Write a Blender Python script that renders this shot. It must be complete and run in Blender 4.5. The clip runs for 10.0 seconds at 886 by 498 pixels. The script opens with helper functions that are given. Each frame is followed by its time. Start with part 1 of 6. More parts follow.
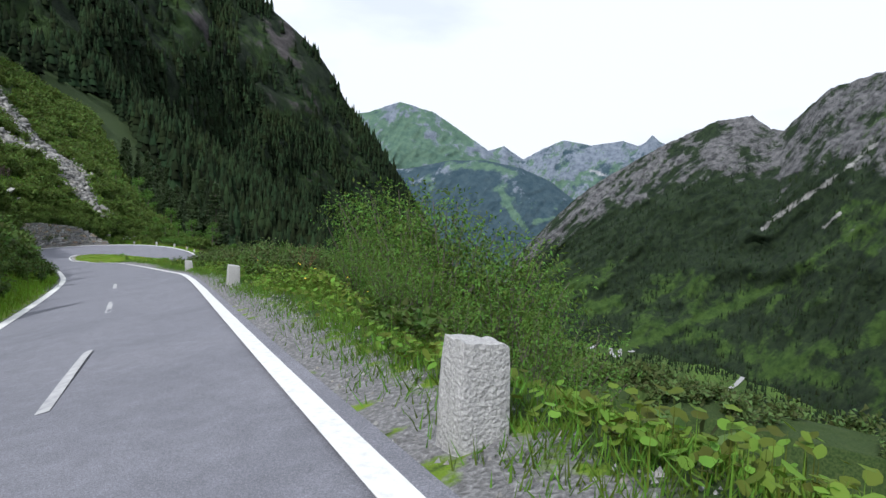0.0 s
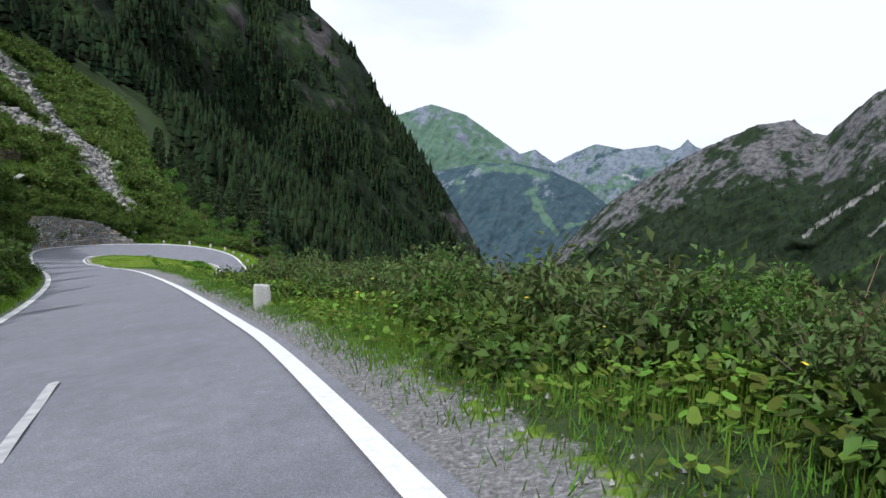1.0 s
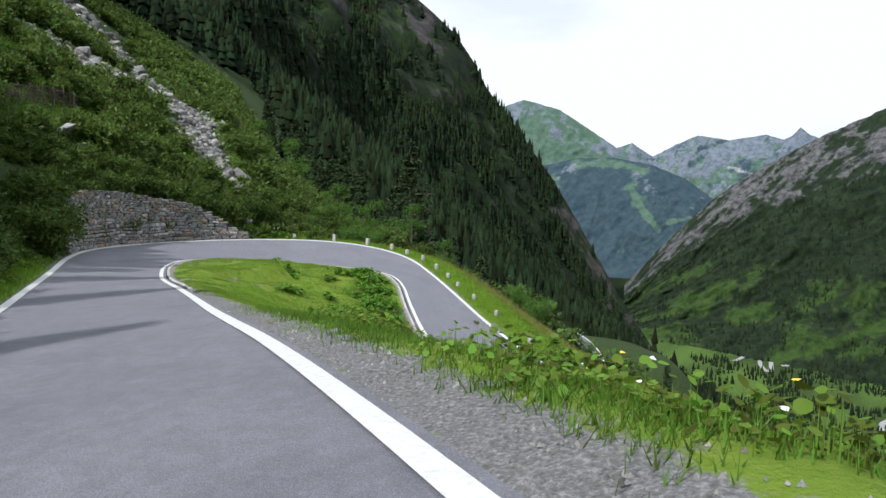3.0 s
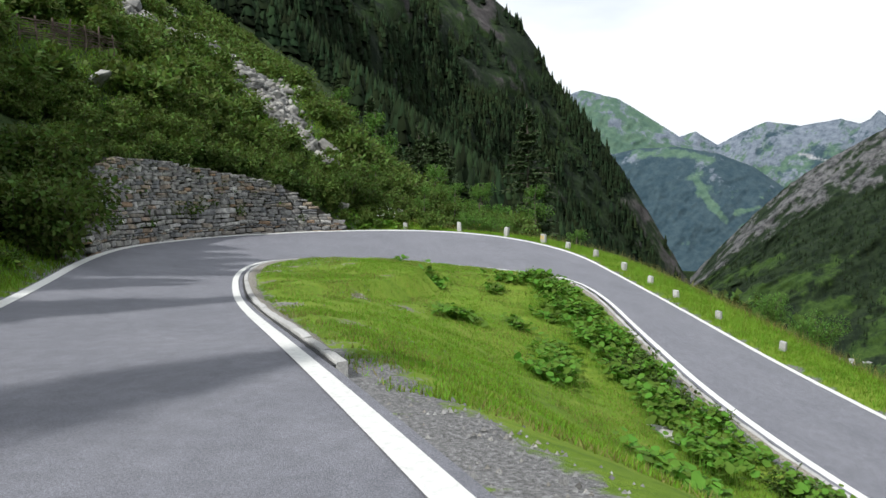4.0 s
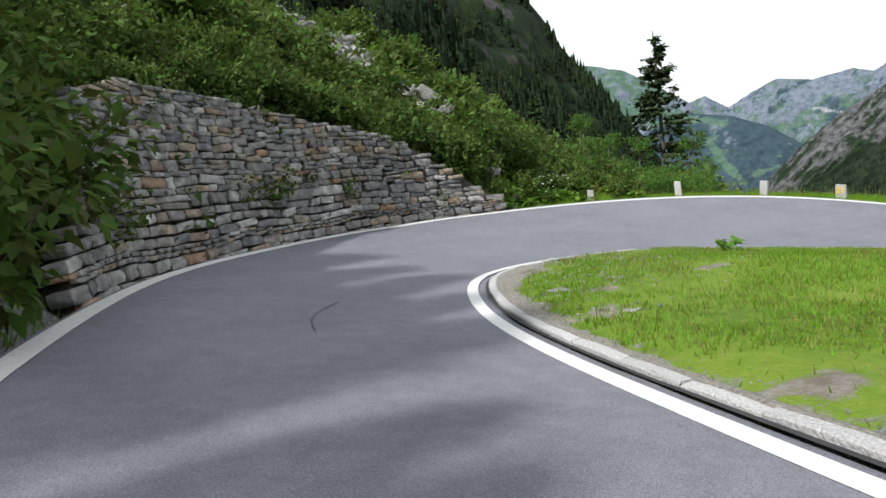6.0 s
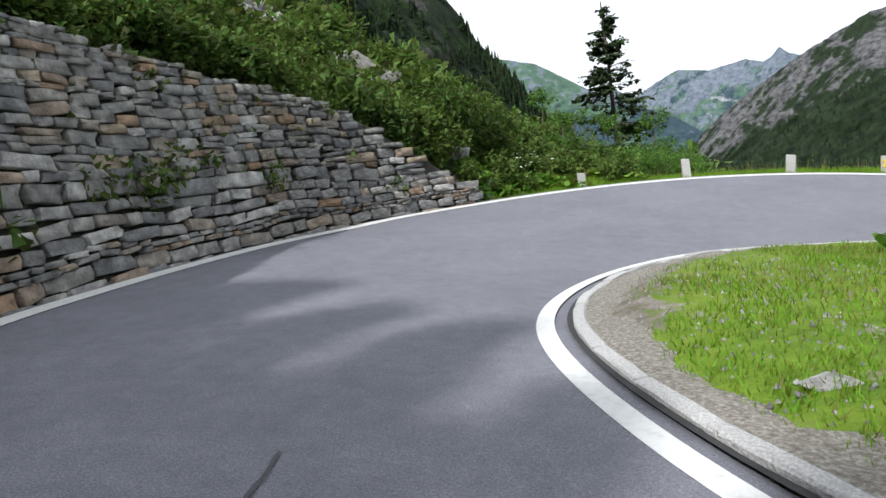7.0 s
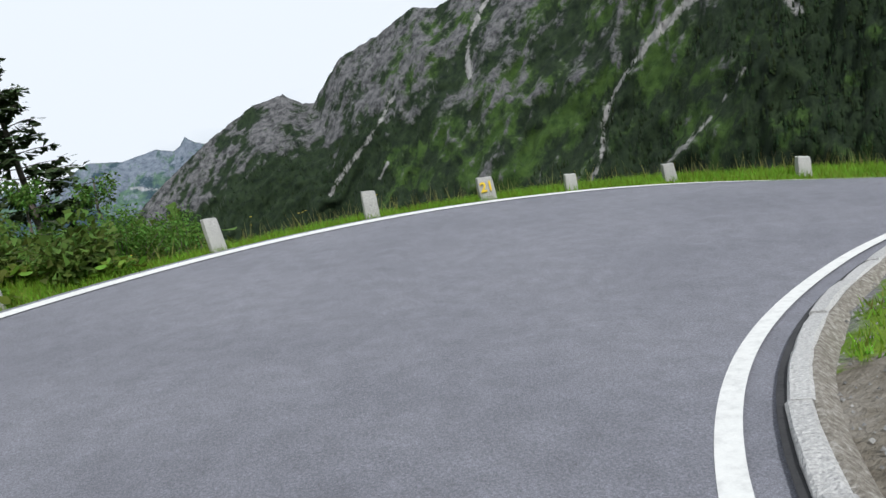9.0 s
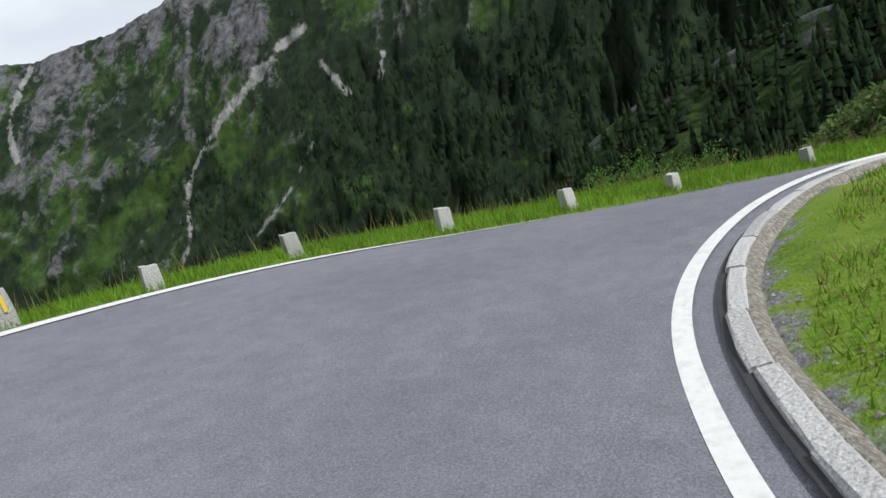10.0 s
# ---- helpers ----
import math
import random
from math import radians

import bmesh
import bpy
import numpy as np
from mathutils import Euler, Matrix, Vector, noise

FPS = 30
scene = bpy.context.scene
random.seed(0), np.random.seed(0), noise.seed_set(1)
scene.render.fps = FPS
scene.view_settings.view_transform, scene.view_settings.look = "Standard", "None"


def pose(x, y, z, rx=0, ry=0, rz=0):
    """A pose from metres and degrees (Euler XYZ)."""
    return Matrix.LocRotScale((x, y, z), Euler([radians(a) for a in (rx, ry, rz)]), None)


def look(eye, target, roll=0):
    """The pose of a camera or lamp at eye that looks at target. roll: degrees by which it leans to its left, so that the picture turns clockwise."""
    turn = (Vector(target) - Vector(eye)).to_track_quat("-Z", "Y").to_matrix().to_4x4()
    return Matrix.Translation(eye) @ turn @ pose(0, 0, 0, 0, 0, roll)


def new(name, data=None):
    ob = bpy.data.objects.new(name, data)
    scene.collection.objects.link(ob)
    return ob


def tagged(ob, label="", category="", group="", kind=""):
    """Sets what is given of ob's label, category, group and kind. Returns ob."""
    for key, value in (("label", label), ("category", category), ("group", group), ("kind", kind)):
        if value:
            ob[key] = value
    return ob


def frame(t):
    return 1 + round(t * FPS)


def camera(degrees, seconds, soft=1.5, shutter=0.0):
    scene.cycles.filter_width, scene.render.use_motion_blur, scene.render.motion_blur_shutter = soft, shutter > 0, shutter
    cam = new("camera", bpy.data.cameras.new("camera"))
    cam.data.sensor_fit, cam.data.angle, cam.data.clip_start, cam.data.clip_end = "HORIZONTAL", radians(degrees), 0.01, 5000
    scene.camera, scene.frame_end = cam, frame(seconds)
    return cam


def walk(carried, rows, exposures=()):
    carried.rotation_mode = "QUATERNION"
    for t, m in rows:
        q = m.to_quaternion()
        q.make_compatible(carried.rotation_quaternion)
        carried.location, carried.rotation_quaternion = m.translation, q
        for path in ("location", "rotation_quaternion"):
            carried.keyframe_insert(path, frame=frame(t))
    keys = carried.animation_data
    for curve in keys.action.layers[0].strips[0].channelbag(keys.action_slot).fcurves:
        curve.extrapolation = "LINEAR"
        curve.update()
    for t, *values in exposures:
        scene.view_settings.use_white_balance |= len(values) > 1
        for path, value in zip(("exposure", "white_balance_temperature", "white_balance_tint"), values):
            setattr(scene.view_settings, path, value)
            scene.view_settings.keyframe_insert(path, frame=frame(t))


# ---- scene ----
cam = camera(68.0, 10.0)

# eye, then yaw to the left of +y, pitch up and roll, in degrees
PATH = [
    (0.0, (61.29, -54.35, 7.36), (18.71, -4.89, 1.82)),
    (0.5, (55.21, -47.72, 6.62), (19.60, -4.76, 2.28)),
    (1.0, (48.57, -40.46, 5.84), (21.17, -4.72, 2.44)),
    (1.5, (41.77, -33.48, 4.92), (22.64, -4.69, 2.31)),
    (2.0, (34.45, -26.53, 3.92), (24.73, -4.88, 1.59)),
    (2.5, (27.23, -20.25, 2.97), (26.87, -4.89, 1.52)),
    (2.7, (24.31, -17.85, 2.61), (27.75, -4.95, 1.41)),
    (3.8, (9.05, -6.26, 0.78), (32.80, -5.51, 0.66)),
    (4.0, (7.04, -4.76, 0.54), (33.93, -5.61, 0.17)),
    (4.5, (2.43, -1.67, 0.06), (35.96, -6.07, -1.28)),
    (5.0, (-1.39, 0.67, -0.27), (38.03, -6.32, -2.41)),
    (5.2, (-2.60, 1.32, -0.35), (38.45, -6.44, -2.77)),
    (6.3, (-8.30, 4.41, -0.76), (34.31, -6.49, -6.11)),
    (6.5, (-8.92, 5.42, -0.78), (33.76, -6.90, -6.02)),
    (7.0, (-11.13, 7.28, -0.91), (28.61, -7.47, -7.10)),
    (7.2, (-11.95, 8.22, -0.91), (25.53, -7.97, -7.22)),
    (7.5, (-12.85, 9.55, -1.01), (21.31, -8.15, -7.88)),
    (8.0, (-13.99, 12.40, -1.18), (9.78, -8.81, -8.79)),
    (8.5, (-14.31, 14.67, -1.30), (-2.36, -8.70, -11.27)),
    (9.0, (-13.87, 17.05, -1.45), (-17.94, -8.71, -13.56)),
    (9.5, (-12.78, 19.02, -1.58), (-33.89, -9.79, -15.94)),
    (10.0, (-11.72, 20.46, -1.74), (-52.72, -11.66, -16.78)),
]


def car_view(eye, turn):
    yaw, pitch, roll = [radians(a) for a in turn]
    ahead = Vector((-math.sin(yaw) * math.cos(pitch), math.cos(yaw) * math.cos(pitch), math.sin(pitch)))
    return look(eye, Vector(eye) + ahead, turn[2])


# stops, white balance in kelvin, tint
EXPOSURES = [(0.0, 0.06, 5980, 11), (2.5, 0.07, 6030, 10), (4.5, 0.14, 6350, 8), (7.0, 0.26, 6200, 10), (8.5, -0.04, 6100, 9), (10.0, -0.15, 6150, 9)]
walk(cam, [(t, car_view(eye, turn)) for t, eye, turn in PATH], EXPOSURES)

# ---- world and sun ----
SUN_EL, SUN_AZ = radians(44), radians(171)   # azimuth to the left of +y, towards the sun
world = bpy.data.worlds.new("world")
scene.world = world
world.use_nodes = True
wn, wl = world.node_tree.nodes, world.node_tree.links
bg = wn["Background"]
sky = wn.new("ShaderNodeTexSky")
sky.sky_type, sky.sun_disc, sky.sun_elevation, sky.sun_rotation = "NISHITA", False, SUN_EL, -SUN_AZ
sky.air_density, sky.dust_density = 1.0, 1.5
coord = wn.new("ShaderNodeTexCoord")
wmap = wn.new("ShaderNodeMapping")
wmap.inputs["Scale"].default_value = (1.0, 1.0, 3.2)
cloud = wn.new("ShaderNodeTexNoise")
cloud.inputs["Scale"].default_value, cloud.inputs["Detail"].default_value = 2.1, 6.0
cramp = wn.new("ShaderNodeValToRGB")
cramp.color_ramp.elements[0].position, cramp.color_ramp.elements[1].position = 0.36, 0.47
cramp.color_ramp.elements[0].color = (0.82, 0.82, 0.82, 1)
cmix = wn.new("ShaderNodeMix")
cmix.data_type = "RGBA"
cmix.inputs["B"].default_value = (13.0, 13.4, 13.8, 1)
wl.new(coord.outputs["Generated"], wmap.inputs["Vector"])
wl.new(wmap.outputs["Vector"], cloud.inputs["Vector"])
wl.new(cloud.outputs["Fac"], cramp.inputs["Fac"])
wl.new(cramp.outputs["Color"], cmix.inputs["Factor"])
wl.new(sky.outputs["Color"], cmix.inputs["A"])
wl.new(cmix.outputs["Result"], bg.inputs["Color"])
bg.inputs["Strength"].default_value = 0.075
sun = new("sun", bpy.data.lights.new("sun", "SUN"))
sun.data.energy, sun.data.angle, sun.data.color = 4.1, radians(1.1), (1.0, 0.96, 0.90)
sun.matrix_world = look((0, 0, 0), (math.sin(SUN_AZ) * math.cos(SUN_EL), -math.cos(SUN_AZ) * math.cos(SUN_EL), -math.sin(SUN_EL)))


# ---- materials ----
def mat(name, colours, scale=3.0, rough=0.85, bump=0.3, bump_scale=None, space="Object", spread=0.5, detail=6.0, metal=0.0, island=0.0, fine=None):
    """colours: two to four base colours, mixed by coarse and fine noise."""
    m = bpy.data.materials.new(name)
    m.use_nodes = True
    n, l = m.node_tree.nodes, m.node_tree.links
    b = n["Principled BSDF"]
    b.inputs["Roughness"].default_value, b.inputs["Metallic"].default_value = rough, metal
    tc = n.new("ShaderNodeTexCoord")
    nz = n.new("ShaderNodeTexNoise")
    nz.inputs["Scale"].default_value, nz.inputs["Detail"].default_value, nz.inputs["Roughness"].default_value = scale, detail, 0.62
    ramp = n.new("ShaderNodeValToRGB")
    els = ramp.color_ramp.elements
    for i, c in enumerate(colours):
        pos = 0.5 + spread * (i / max(1, len(colours) - 1) - 0.5)
        e = els[i] if i < 2 else els.new(pos)
        e.position = pos
    for e, c in zip(sorted(els, key=lambda e: e.position), colours):
        e.color = (*c, 1)
    l.new(tc.outputs[space], nz.inputs["Vector"])
    l.new(nz.outputs["Fac"], ramp.inputs["Fac"])
    col = ramp.outputs["Color"]
    if island:
        info = n.new("ShaderNodeNewGeometry")
        obi = n.new("ShaderNodeObjectInfo")
        add = n.new("ShaderNodeMath")
        add.operation = "ADD"
        frac = n.new("ShaderNodeMath")
        frac.operation = "FRACT"
        l.new(info.outputs["Random Per Island"], add.inputs[0])
        l.new(obi.outputs["Random"], add.inputs[1])
        l.new(add.outputs[0], frac.inputs[0])
        hsv = n.new("ShaderNodeHueSaturation")
        mr = n.new("ShaderNodeMapRange")
        mr.inputs["To Min"].default_value, mr.inputs["To Max"].default_value = 1 - island, 1 + island
        l.new(frac.outputs[0], mr.inputs["Value"])
        l.new(mr.outputs["Result"], hsv.inputs["Value"])
        mh = n.new("ShaderNodeMapRange")
        mh.inputs["To Min"].default_value, mh.inputs["To Max"].default_value = 0.5 - island * 0.06, 0.5 + island * 0.06
        l.new(frac.outputs[0], mh.inputs["Value"])
        l.new(mh.outputs["Result"], hsv.inputs["Hue"])
        l.new(col, hsv.inputs["Color"])
        col = hsv.outputs["Color"]
    l.new(col, b.inputs["Base Color"])
    if bump:
        bz = n.new("ShaderNodeTexNoise")
        bz.inputs["Scale"].default_value, bz.inputs["Detail"].default_value = bump_scale or scale * 8, 5.0
        l.new(tc.outputs[space], bz.inputs["Vector"])
        bp = n.new("ShaderNodeBump")
        bp.inputs["Strength"].default_value, bp.inputs["Distance"].default_value = bump, 0.02
        l.new(bz.outputs["Fac"], bp.inputs["Height"])
        l.new(bp.outputs["Normal"], b.inputs["Normal"])
    return m


def asphalt_material():
    """Worn asphalt: stains, and the pale and dark grains of its stones."""
    m = mat("asphalt", [(0.125, 0.127, 0.150), (0.158, 0.160, 0.186), (0.182, 0.183, 0.21)], 0.55, 0.82, 0.55, 110, spread=0.6, detail=9.0)
    n, l = m.node_tree.nodes, m.node_tree.links
    b = n["Principled BSDF"]
    tc = n.new("ShaderNodeTexCoord")
    colour = b.inputs["Base Color"].links[0].from_socket
    for scale, lo, hi, amount in ((70.0, 0.7, 1.32, 0.7), (190.0, 0.5, 1.6, 0.6), (5.0, 0.92, 1.08, 1.0)):
        z, r, mix = n.new("ShaderNodeTexNoise"), n.new("ShaderNodeValToRGB"), n.new("ShaderNodeMix")
        z.inputs["Scale"].default_value, z.inputs["Detail"].default_value = scale, 3.0
        r.color_ramp.elements[0].position, r.color_ramp.elements[1].position = 0.36, 0.66
        r.color_ramp.elements[0].color, r.color_ramp.elements[1].color = (lo, lo, lo, 1), (hi, hi, hi, 1)
        mix.data_type, mix.blend_type = "RGBA", "MULTIPLY"
        mix.inputs["Factor"].default_value = amount
        l.new(tc.outputs["Object"], z.inputs["Vector"])
        l.new(z.outputs["Fac"], r.inputs["Fac"])
        l.new(colour, mix.inputs["A"])
        l.new(r.outputs["Color"], mix.inputs["B"])
        colour = mix.outputs["Result"]
    l.new(colour, b.inputs["Base Color"])
    return m


ASPHALT = asphalt_material()
PAINT = mat("road_paint", [(0.50, 0.50, 0.49), (0.64, 0.64, 0.625), (0.70, 0.70, 0.68)], 14, 0.6, 0.2, 50)
GRANITE = mat("granite", [(0.25, 0.25, 0.25), (0.40, 0.395, 0.39), (0.58, 0.575, 0.56)], 60, 0.88, 1.0, 40, island=0.14)


# ---- helpers of the build ----
def fbm(x, y, octaves=5, seed=0, ridged=False):
    """Value noise over arrays, about -1 to 1."""
    x, y = np.asarray(x, float), np.asarray(y, float)
    total, amp, norm = np.zeros(np.broadcast(x, y).shape), 1.0, 0.0
    for o in range(octaves):
        xi, yi = np.floor(x).astype(np.int64), np.floor(y).astype(np.int64)
        fx, fy = x - xi, y - yi
        fx, fy = fx * fx * (3 - 2 * fx), fy * fy * (3 - 2 * fy)

        def rnd(a, b):
            h = (a * 374761393 + b * 668265263 + (seed + o) * 144665) & 0xFFFFFFFF
            h = ((h ^ (h >> 13)) * 1274126177) & 0xFFFFFFFF
            return ((h ^ (h >> 16)) & 0xFFFF) / 32767.5 - 1

        v = (rnd(xi, yi) * (1 - fx) + rnd(xi + 1, yi) * fx) * (1 - fy) + (rnd(xi, yi + 1) * (1 - fx) + rnd(xi + 1, yi + 1) * fx) * fy
        if ridged:
            v = 1 - 2 * np.abs(v)
        total, norm, amp = total + amp * v, norm + amp, amp * 0.5
        x, y = x * 2.03 + 17.1, y * 2.03 - 9.7
    return total / norm


def fast_mesh(name, verts, faces, smooth=False):
    v, f = np.asarray(verts, np.float32), np.asarray(faces, np.int32)
    me = bpy.data.meshes.new(name)
    me.vertices.add(len(v))
    me.vertices.foreach_set("co", v.ravel())
    me.loops.add(f.size)
    me.loops.foreach_set("vertex_index", f.ravel())
    me.polygons.add(len(f))
    me.polygons.foreach_set("loop_start", np.arange(len(f), dtype=np.int32) * f.shape[1])
    if smooth:
        me.polygons.foreach_set("use_smooth", np.ones(len(f), bool))
    me.update(calc_edges=True)
    me.validate()
    return me


def mesh_object(name, verts, faces, material, parent=None, smooth=False, label="", category="", kind="", group=""):
    me = fast_mesh(name, verts, faces, smooth)
    me.materials.append(material)
    ob = new(name, me)
    if parent:
        ob.parent = parent
    return tagged(ob, label, category, group, kind)


def grid_faces(nu, nv):
    i = np.arange(nu - 1)[:, None] * nv + np.arange(nv - 1)[None, :]
    i = i.ravel()
    return np.stack([i, i + nv, i + nv + 1, i + 1], 1)


def resample(points, step):
    p = np.array(points, float)
    for _ in range(5):
        q = np.empty((2 * len(p) - 2, p.shape[1]))
        q[0::2], q[1::2] = 0.75 * p[:-1] + 0.25 * p[1:], 0.25 * p[:-1] + 0.75 * p[1:]
        p = np.vstack([p[:1], q, p[-1:]])
    s = np.r_[0, np.cumsum(np.linalg.norm(np.diff(p[:, :2], axis=0), axis=1))]
    t = np.arange(0, s[-1], step)
    return np.stack([np.interp(t, s, p[:, k]) for k in range(p.shape[1])], 1)


# ---- the road: its right-hand (inner) and left-hand (outer) edge lines ----
INNER = [(100.71, -98.95, 11.25), (79.71, -73.68, 8.46), (68.96, -61.26, 7.07), (57.93, -49.25, 5.77), (45.37, -35.31, 4.16), (40.06, -30.15, 3.35), (31.50, -22.29, 2.20), (22.70, -15.02, 1.20), (14.91, -8.84, 0.22), (10.13, -5.65, -0.36), (5.96, -2.62, -0.90), (1.80, 0.25, -1.36), (-3.78, 3.97, -1.99), (-6.76, 6.14, -2.22), (-10.78, 9.38, -2.47), (-12.74, 11.69, -2.48), (-13.59, 13.81, -2.57), (-13.57, 16.82, -2.79), (-12.47, 19.01, -2.92), (-10.35, 20.84, -3.21), (-7.25, 22.06, -3.40), (-4.09, 21.63, -3.47), (-1.93, 19.93, -3.80), (0.59, 16.63, -4.35), (4.45, 12.20, -5.21), (9.59, 8.54, -6.16), (17.91, 7.07, -7.39), (29.03, 8.48, -8.93), (43.92, 11.41, -10.99), (58.81, 13.61, -13.01), (119.17, 18.25, -21.18)]
OUTER = [(94.80, -103.25, 10.92), (74.25, -77.89, 7.97), (64.65, -64.62, 6.48), (54.62, -51.24, 5.00), (43.56, -39.77, 3.67), (33.64, -30.20, 2.42), (24.32, -22.17, 1.14), (17.13, -16.18, 0.32), (10.15, -10.80, -0.36), (3.34, -6.13, -1.03), (-1.95, -2.75, -1.53), (-8.76, 2.15, -1.86), (-14.69, 6.45, -1.94), (-18.11, 9.94, -1.97), (-19.34, 13.56, -2.00), (-19.67, 16.56, -2.01), (-19.53, 18.60, -2.06), (-19.40, 20.09, -2.06), (-18.88, 21.85, -2.09), (-17.45, 24.45, -2.11), (-15.22, 26.68, -2.17), (-12.59, 27.93, -2.31), (-9.63, 28.30, -2.57), (-6.17, 27.51, -3.05), (-3.13, 25.39, -3.76), (0.36, 22.29, -4.41), (5.26, 17.67, -5.32), (10.27, 14.06, -6.21), (18.74, 12.61, -7.42), (29.90, 14.01, -8.94), (44.77, 16.94, -10.99), (59.24, 19.19, -13.01), (119.01, 23.84, -21.18)]
inner, outer = resample(INNER, 0.4), resample(OUTER, 0.4)


def nearest(poly, x, y):
    """Distance, z and arc index of the nearest point of a dense polyline, for arrays."""
    best = np.full(x.shape, 1e9)
    idx = np.zeros(x.shape, int)
    for i in range(0, len(poly)):
        d = (x - poly[i, 0]) ** 2 + (y - poly[i, 1]) ** 2
        m = d < best
        best[m], idx[m] = d[m], i
    return np.sqrt(best), poly[idx, 2], idx


def inside(poly, x, y):
    c = np.zeros(x.shape, bool)
    j = len(poly) - 1
    for i in range(len(poly)):
        (xi, yi), (xj, yj) = poly[i][:2], poly[j][:2]
        if yi != yj:
            m = ((yi > y) != (yj > y)) & (x < (xj - xi) * (y - yi) / (yj - yi) + xi)
            c ^= m
        j = i
    return c


ROAD_RING = np.vstack([inner[::2, :2], outer[::-2, :2]])
ISLAND_RING = inner[::2, :2]            # closed by its own ends, far to the east
CONTOUR = np.array([(-900, 1500), (-420, 800), (-150, 250), (-60, 75), (-32, 36), (-24, 26), (-25, 12), (-11, -10), (8, -22), (40, -52), (70, -90), (95, -125), (160, -210), (400, -480)], float)
contour = resample(np.c_[CONTOUR, CONTOUR[:, 0] * 0], 3.0)
CONTOUR_RING = np.vstack([contour[:, :2], [(-6000, -6000), (-6000, 6000)]])


def hill(x, y):
    """The wide shape of the land, away from the road: a slope that faces the valley in the north-east."""
    d, _, _ = nearest(contour, x, y)
    up = inside(CONTOUR_RING, x, y)
    return np.where(up, 0.8 * np.minimum(d, 75), np.maximum(-0.72 * d, -400))


def ground_z(x, y):
    x, y = np.asarray(x, float), np.asarray(y, float)
    di, zi, ii = nearest(inner, x, y)
    do, zo, io = nearest(outer, x, y)
    on = inside(ROAD_RING, x, y)
    right = inside(ISLAND_RING, x, y) & ~on
    half = int(np.argmin(np.hypot(inner[:, 0] + 13.9, inner[:, 1] - 13.4)))
    da, za, _ = nearest(inner[:half], x, y)
    db, zb, _ = nearest(inner[half:], x, y)
    wa, wb = 1 / (da + 0.3) ** 1.5, (1 + 0.5 * np.clip((x + 4) / 8, 0, 1)) / (db + 0.3) ** 1.5
    z_in = (za * wa + zb * wb) / (wa + wb)
    steep = np.clip((x - 4) / 14, 0, 1)                       # past the island the verge breaks off
    brk = np.interp(x, [20, 25, 31, 37, 48, 53, 58], [1.8, 1.8, 2.2, 3.8, 4.6, 3.0, 1.4])    # where the verge's shelf ends
    z_in = z_in * (1 - steep) + steep * np.maximum(za - 0.7 * np.clip(da - brk, 0, None), np.minimum(zb - 0.1, za) - 0.25 * np.clip(da - 12, 0, None))
    z_in = np.where(x > 30, np.where(db < 4, np.minimum(z_in, zb), z_in), z_in)
    near_edge = np.clip((np.minimum(da, db) - 0.5) / 0.4, 0, 1)
    z_in = z_in + 0.10 * near_edge - 0.07 * (1 - near_edge)
    # outside of the bend: bank up on the south-west and west, falling on the north and east
    bend = int(np.argmin(np.hypot(outer[:, 0] + 20.5, outer[:, 1] - 26)))
    frac = np.clip((io - bend) / 12.0, 0, 1)
    edge = np.clip((do - 0.45) / 0.4, 0, 1)
    wall_here = np.clip(1 - np.abs(io - (bend - 25)) / 25.0, 0, 1) ** 0.5
    rise = np.where(wall_here > 0.05, 0.3 * np.clip((do - 0.8) / 0.4, 0, 1) + 0.72 * np.clip(do - 1.2, 0, None), 0.85 * np.clip(do - 0.9, 0, None))
    rise = rise * np.interp(io - bend, [-22, 2], [1.0, 0.62]) + wall_here * 3.1 * np.clip((do - 0.8) / 0.5, 0, 1)
    bank = zo + np.minimum(rise, 34) - 0.08 + 0.08 * edge
    big = hill(x, y)
    drop = zo + 0.02 - 0.05 * np.clip(do, 0, 2.6) - np.interp(x, [-17.5, -9], [0.08, 0.6]) * np.clip(do - 2.6, 0, None) - 0.08 * (1 - edge)
    far = np.clip((do - 12) / 45, 0, 1)
    far = far * far * (3 - 2 * far)
    z_out = (1 - frac) * bank + frac * drop
    z = np.where(right, z_in, z_out)
    d = np.minimum(di, do)
    far = np.where(right, np.clip((d - 28) / 60, 0, 1), far)
    z = z * (1 - far) + big * far
    road_z = (zi * do + zo * di) / (di + do + 1e-6) - 0.14
    z = np.where(on, road_z, z)
    rough = np.clip((d - 1.5) / 6, 0, 1)
    z = z + np.where(on, 0, rough * (0.22 * fbm(x * 0.35, y * 0.35, 4, 3) + np.clip(d / 60, 0, 6) * 1.4 * fbm(x * 0.03, y * 0.03, 5, 8)))
    mound = np.clip(1 - (np.hypot(x + 15, y - 100) - 13) / 24, 0, 1)       # the lower loop's shelf
    mound = mound * mound * (3 - 2 * mound)
    return z * (1 - mound) - 26.3 * mound


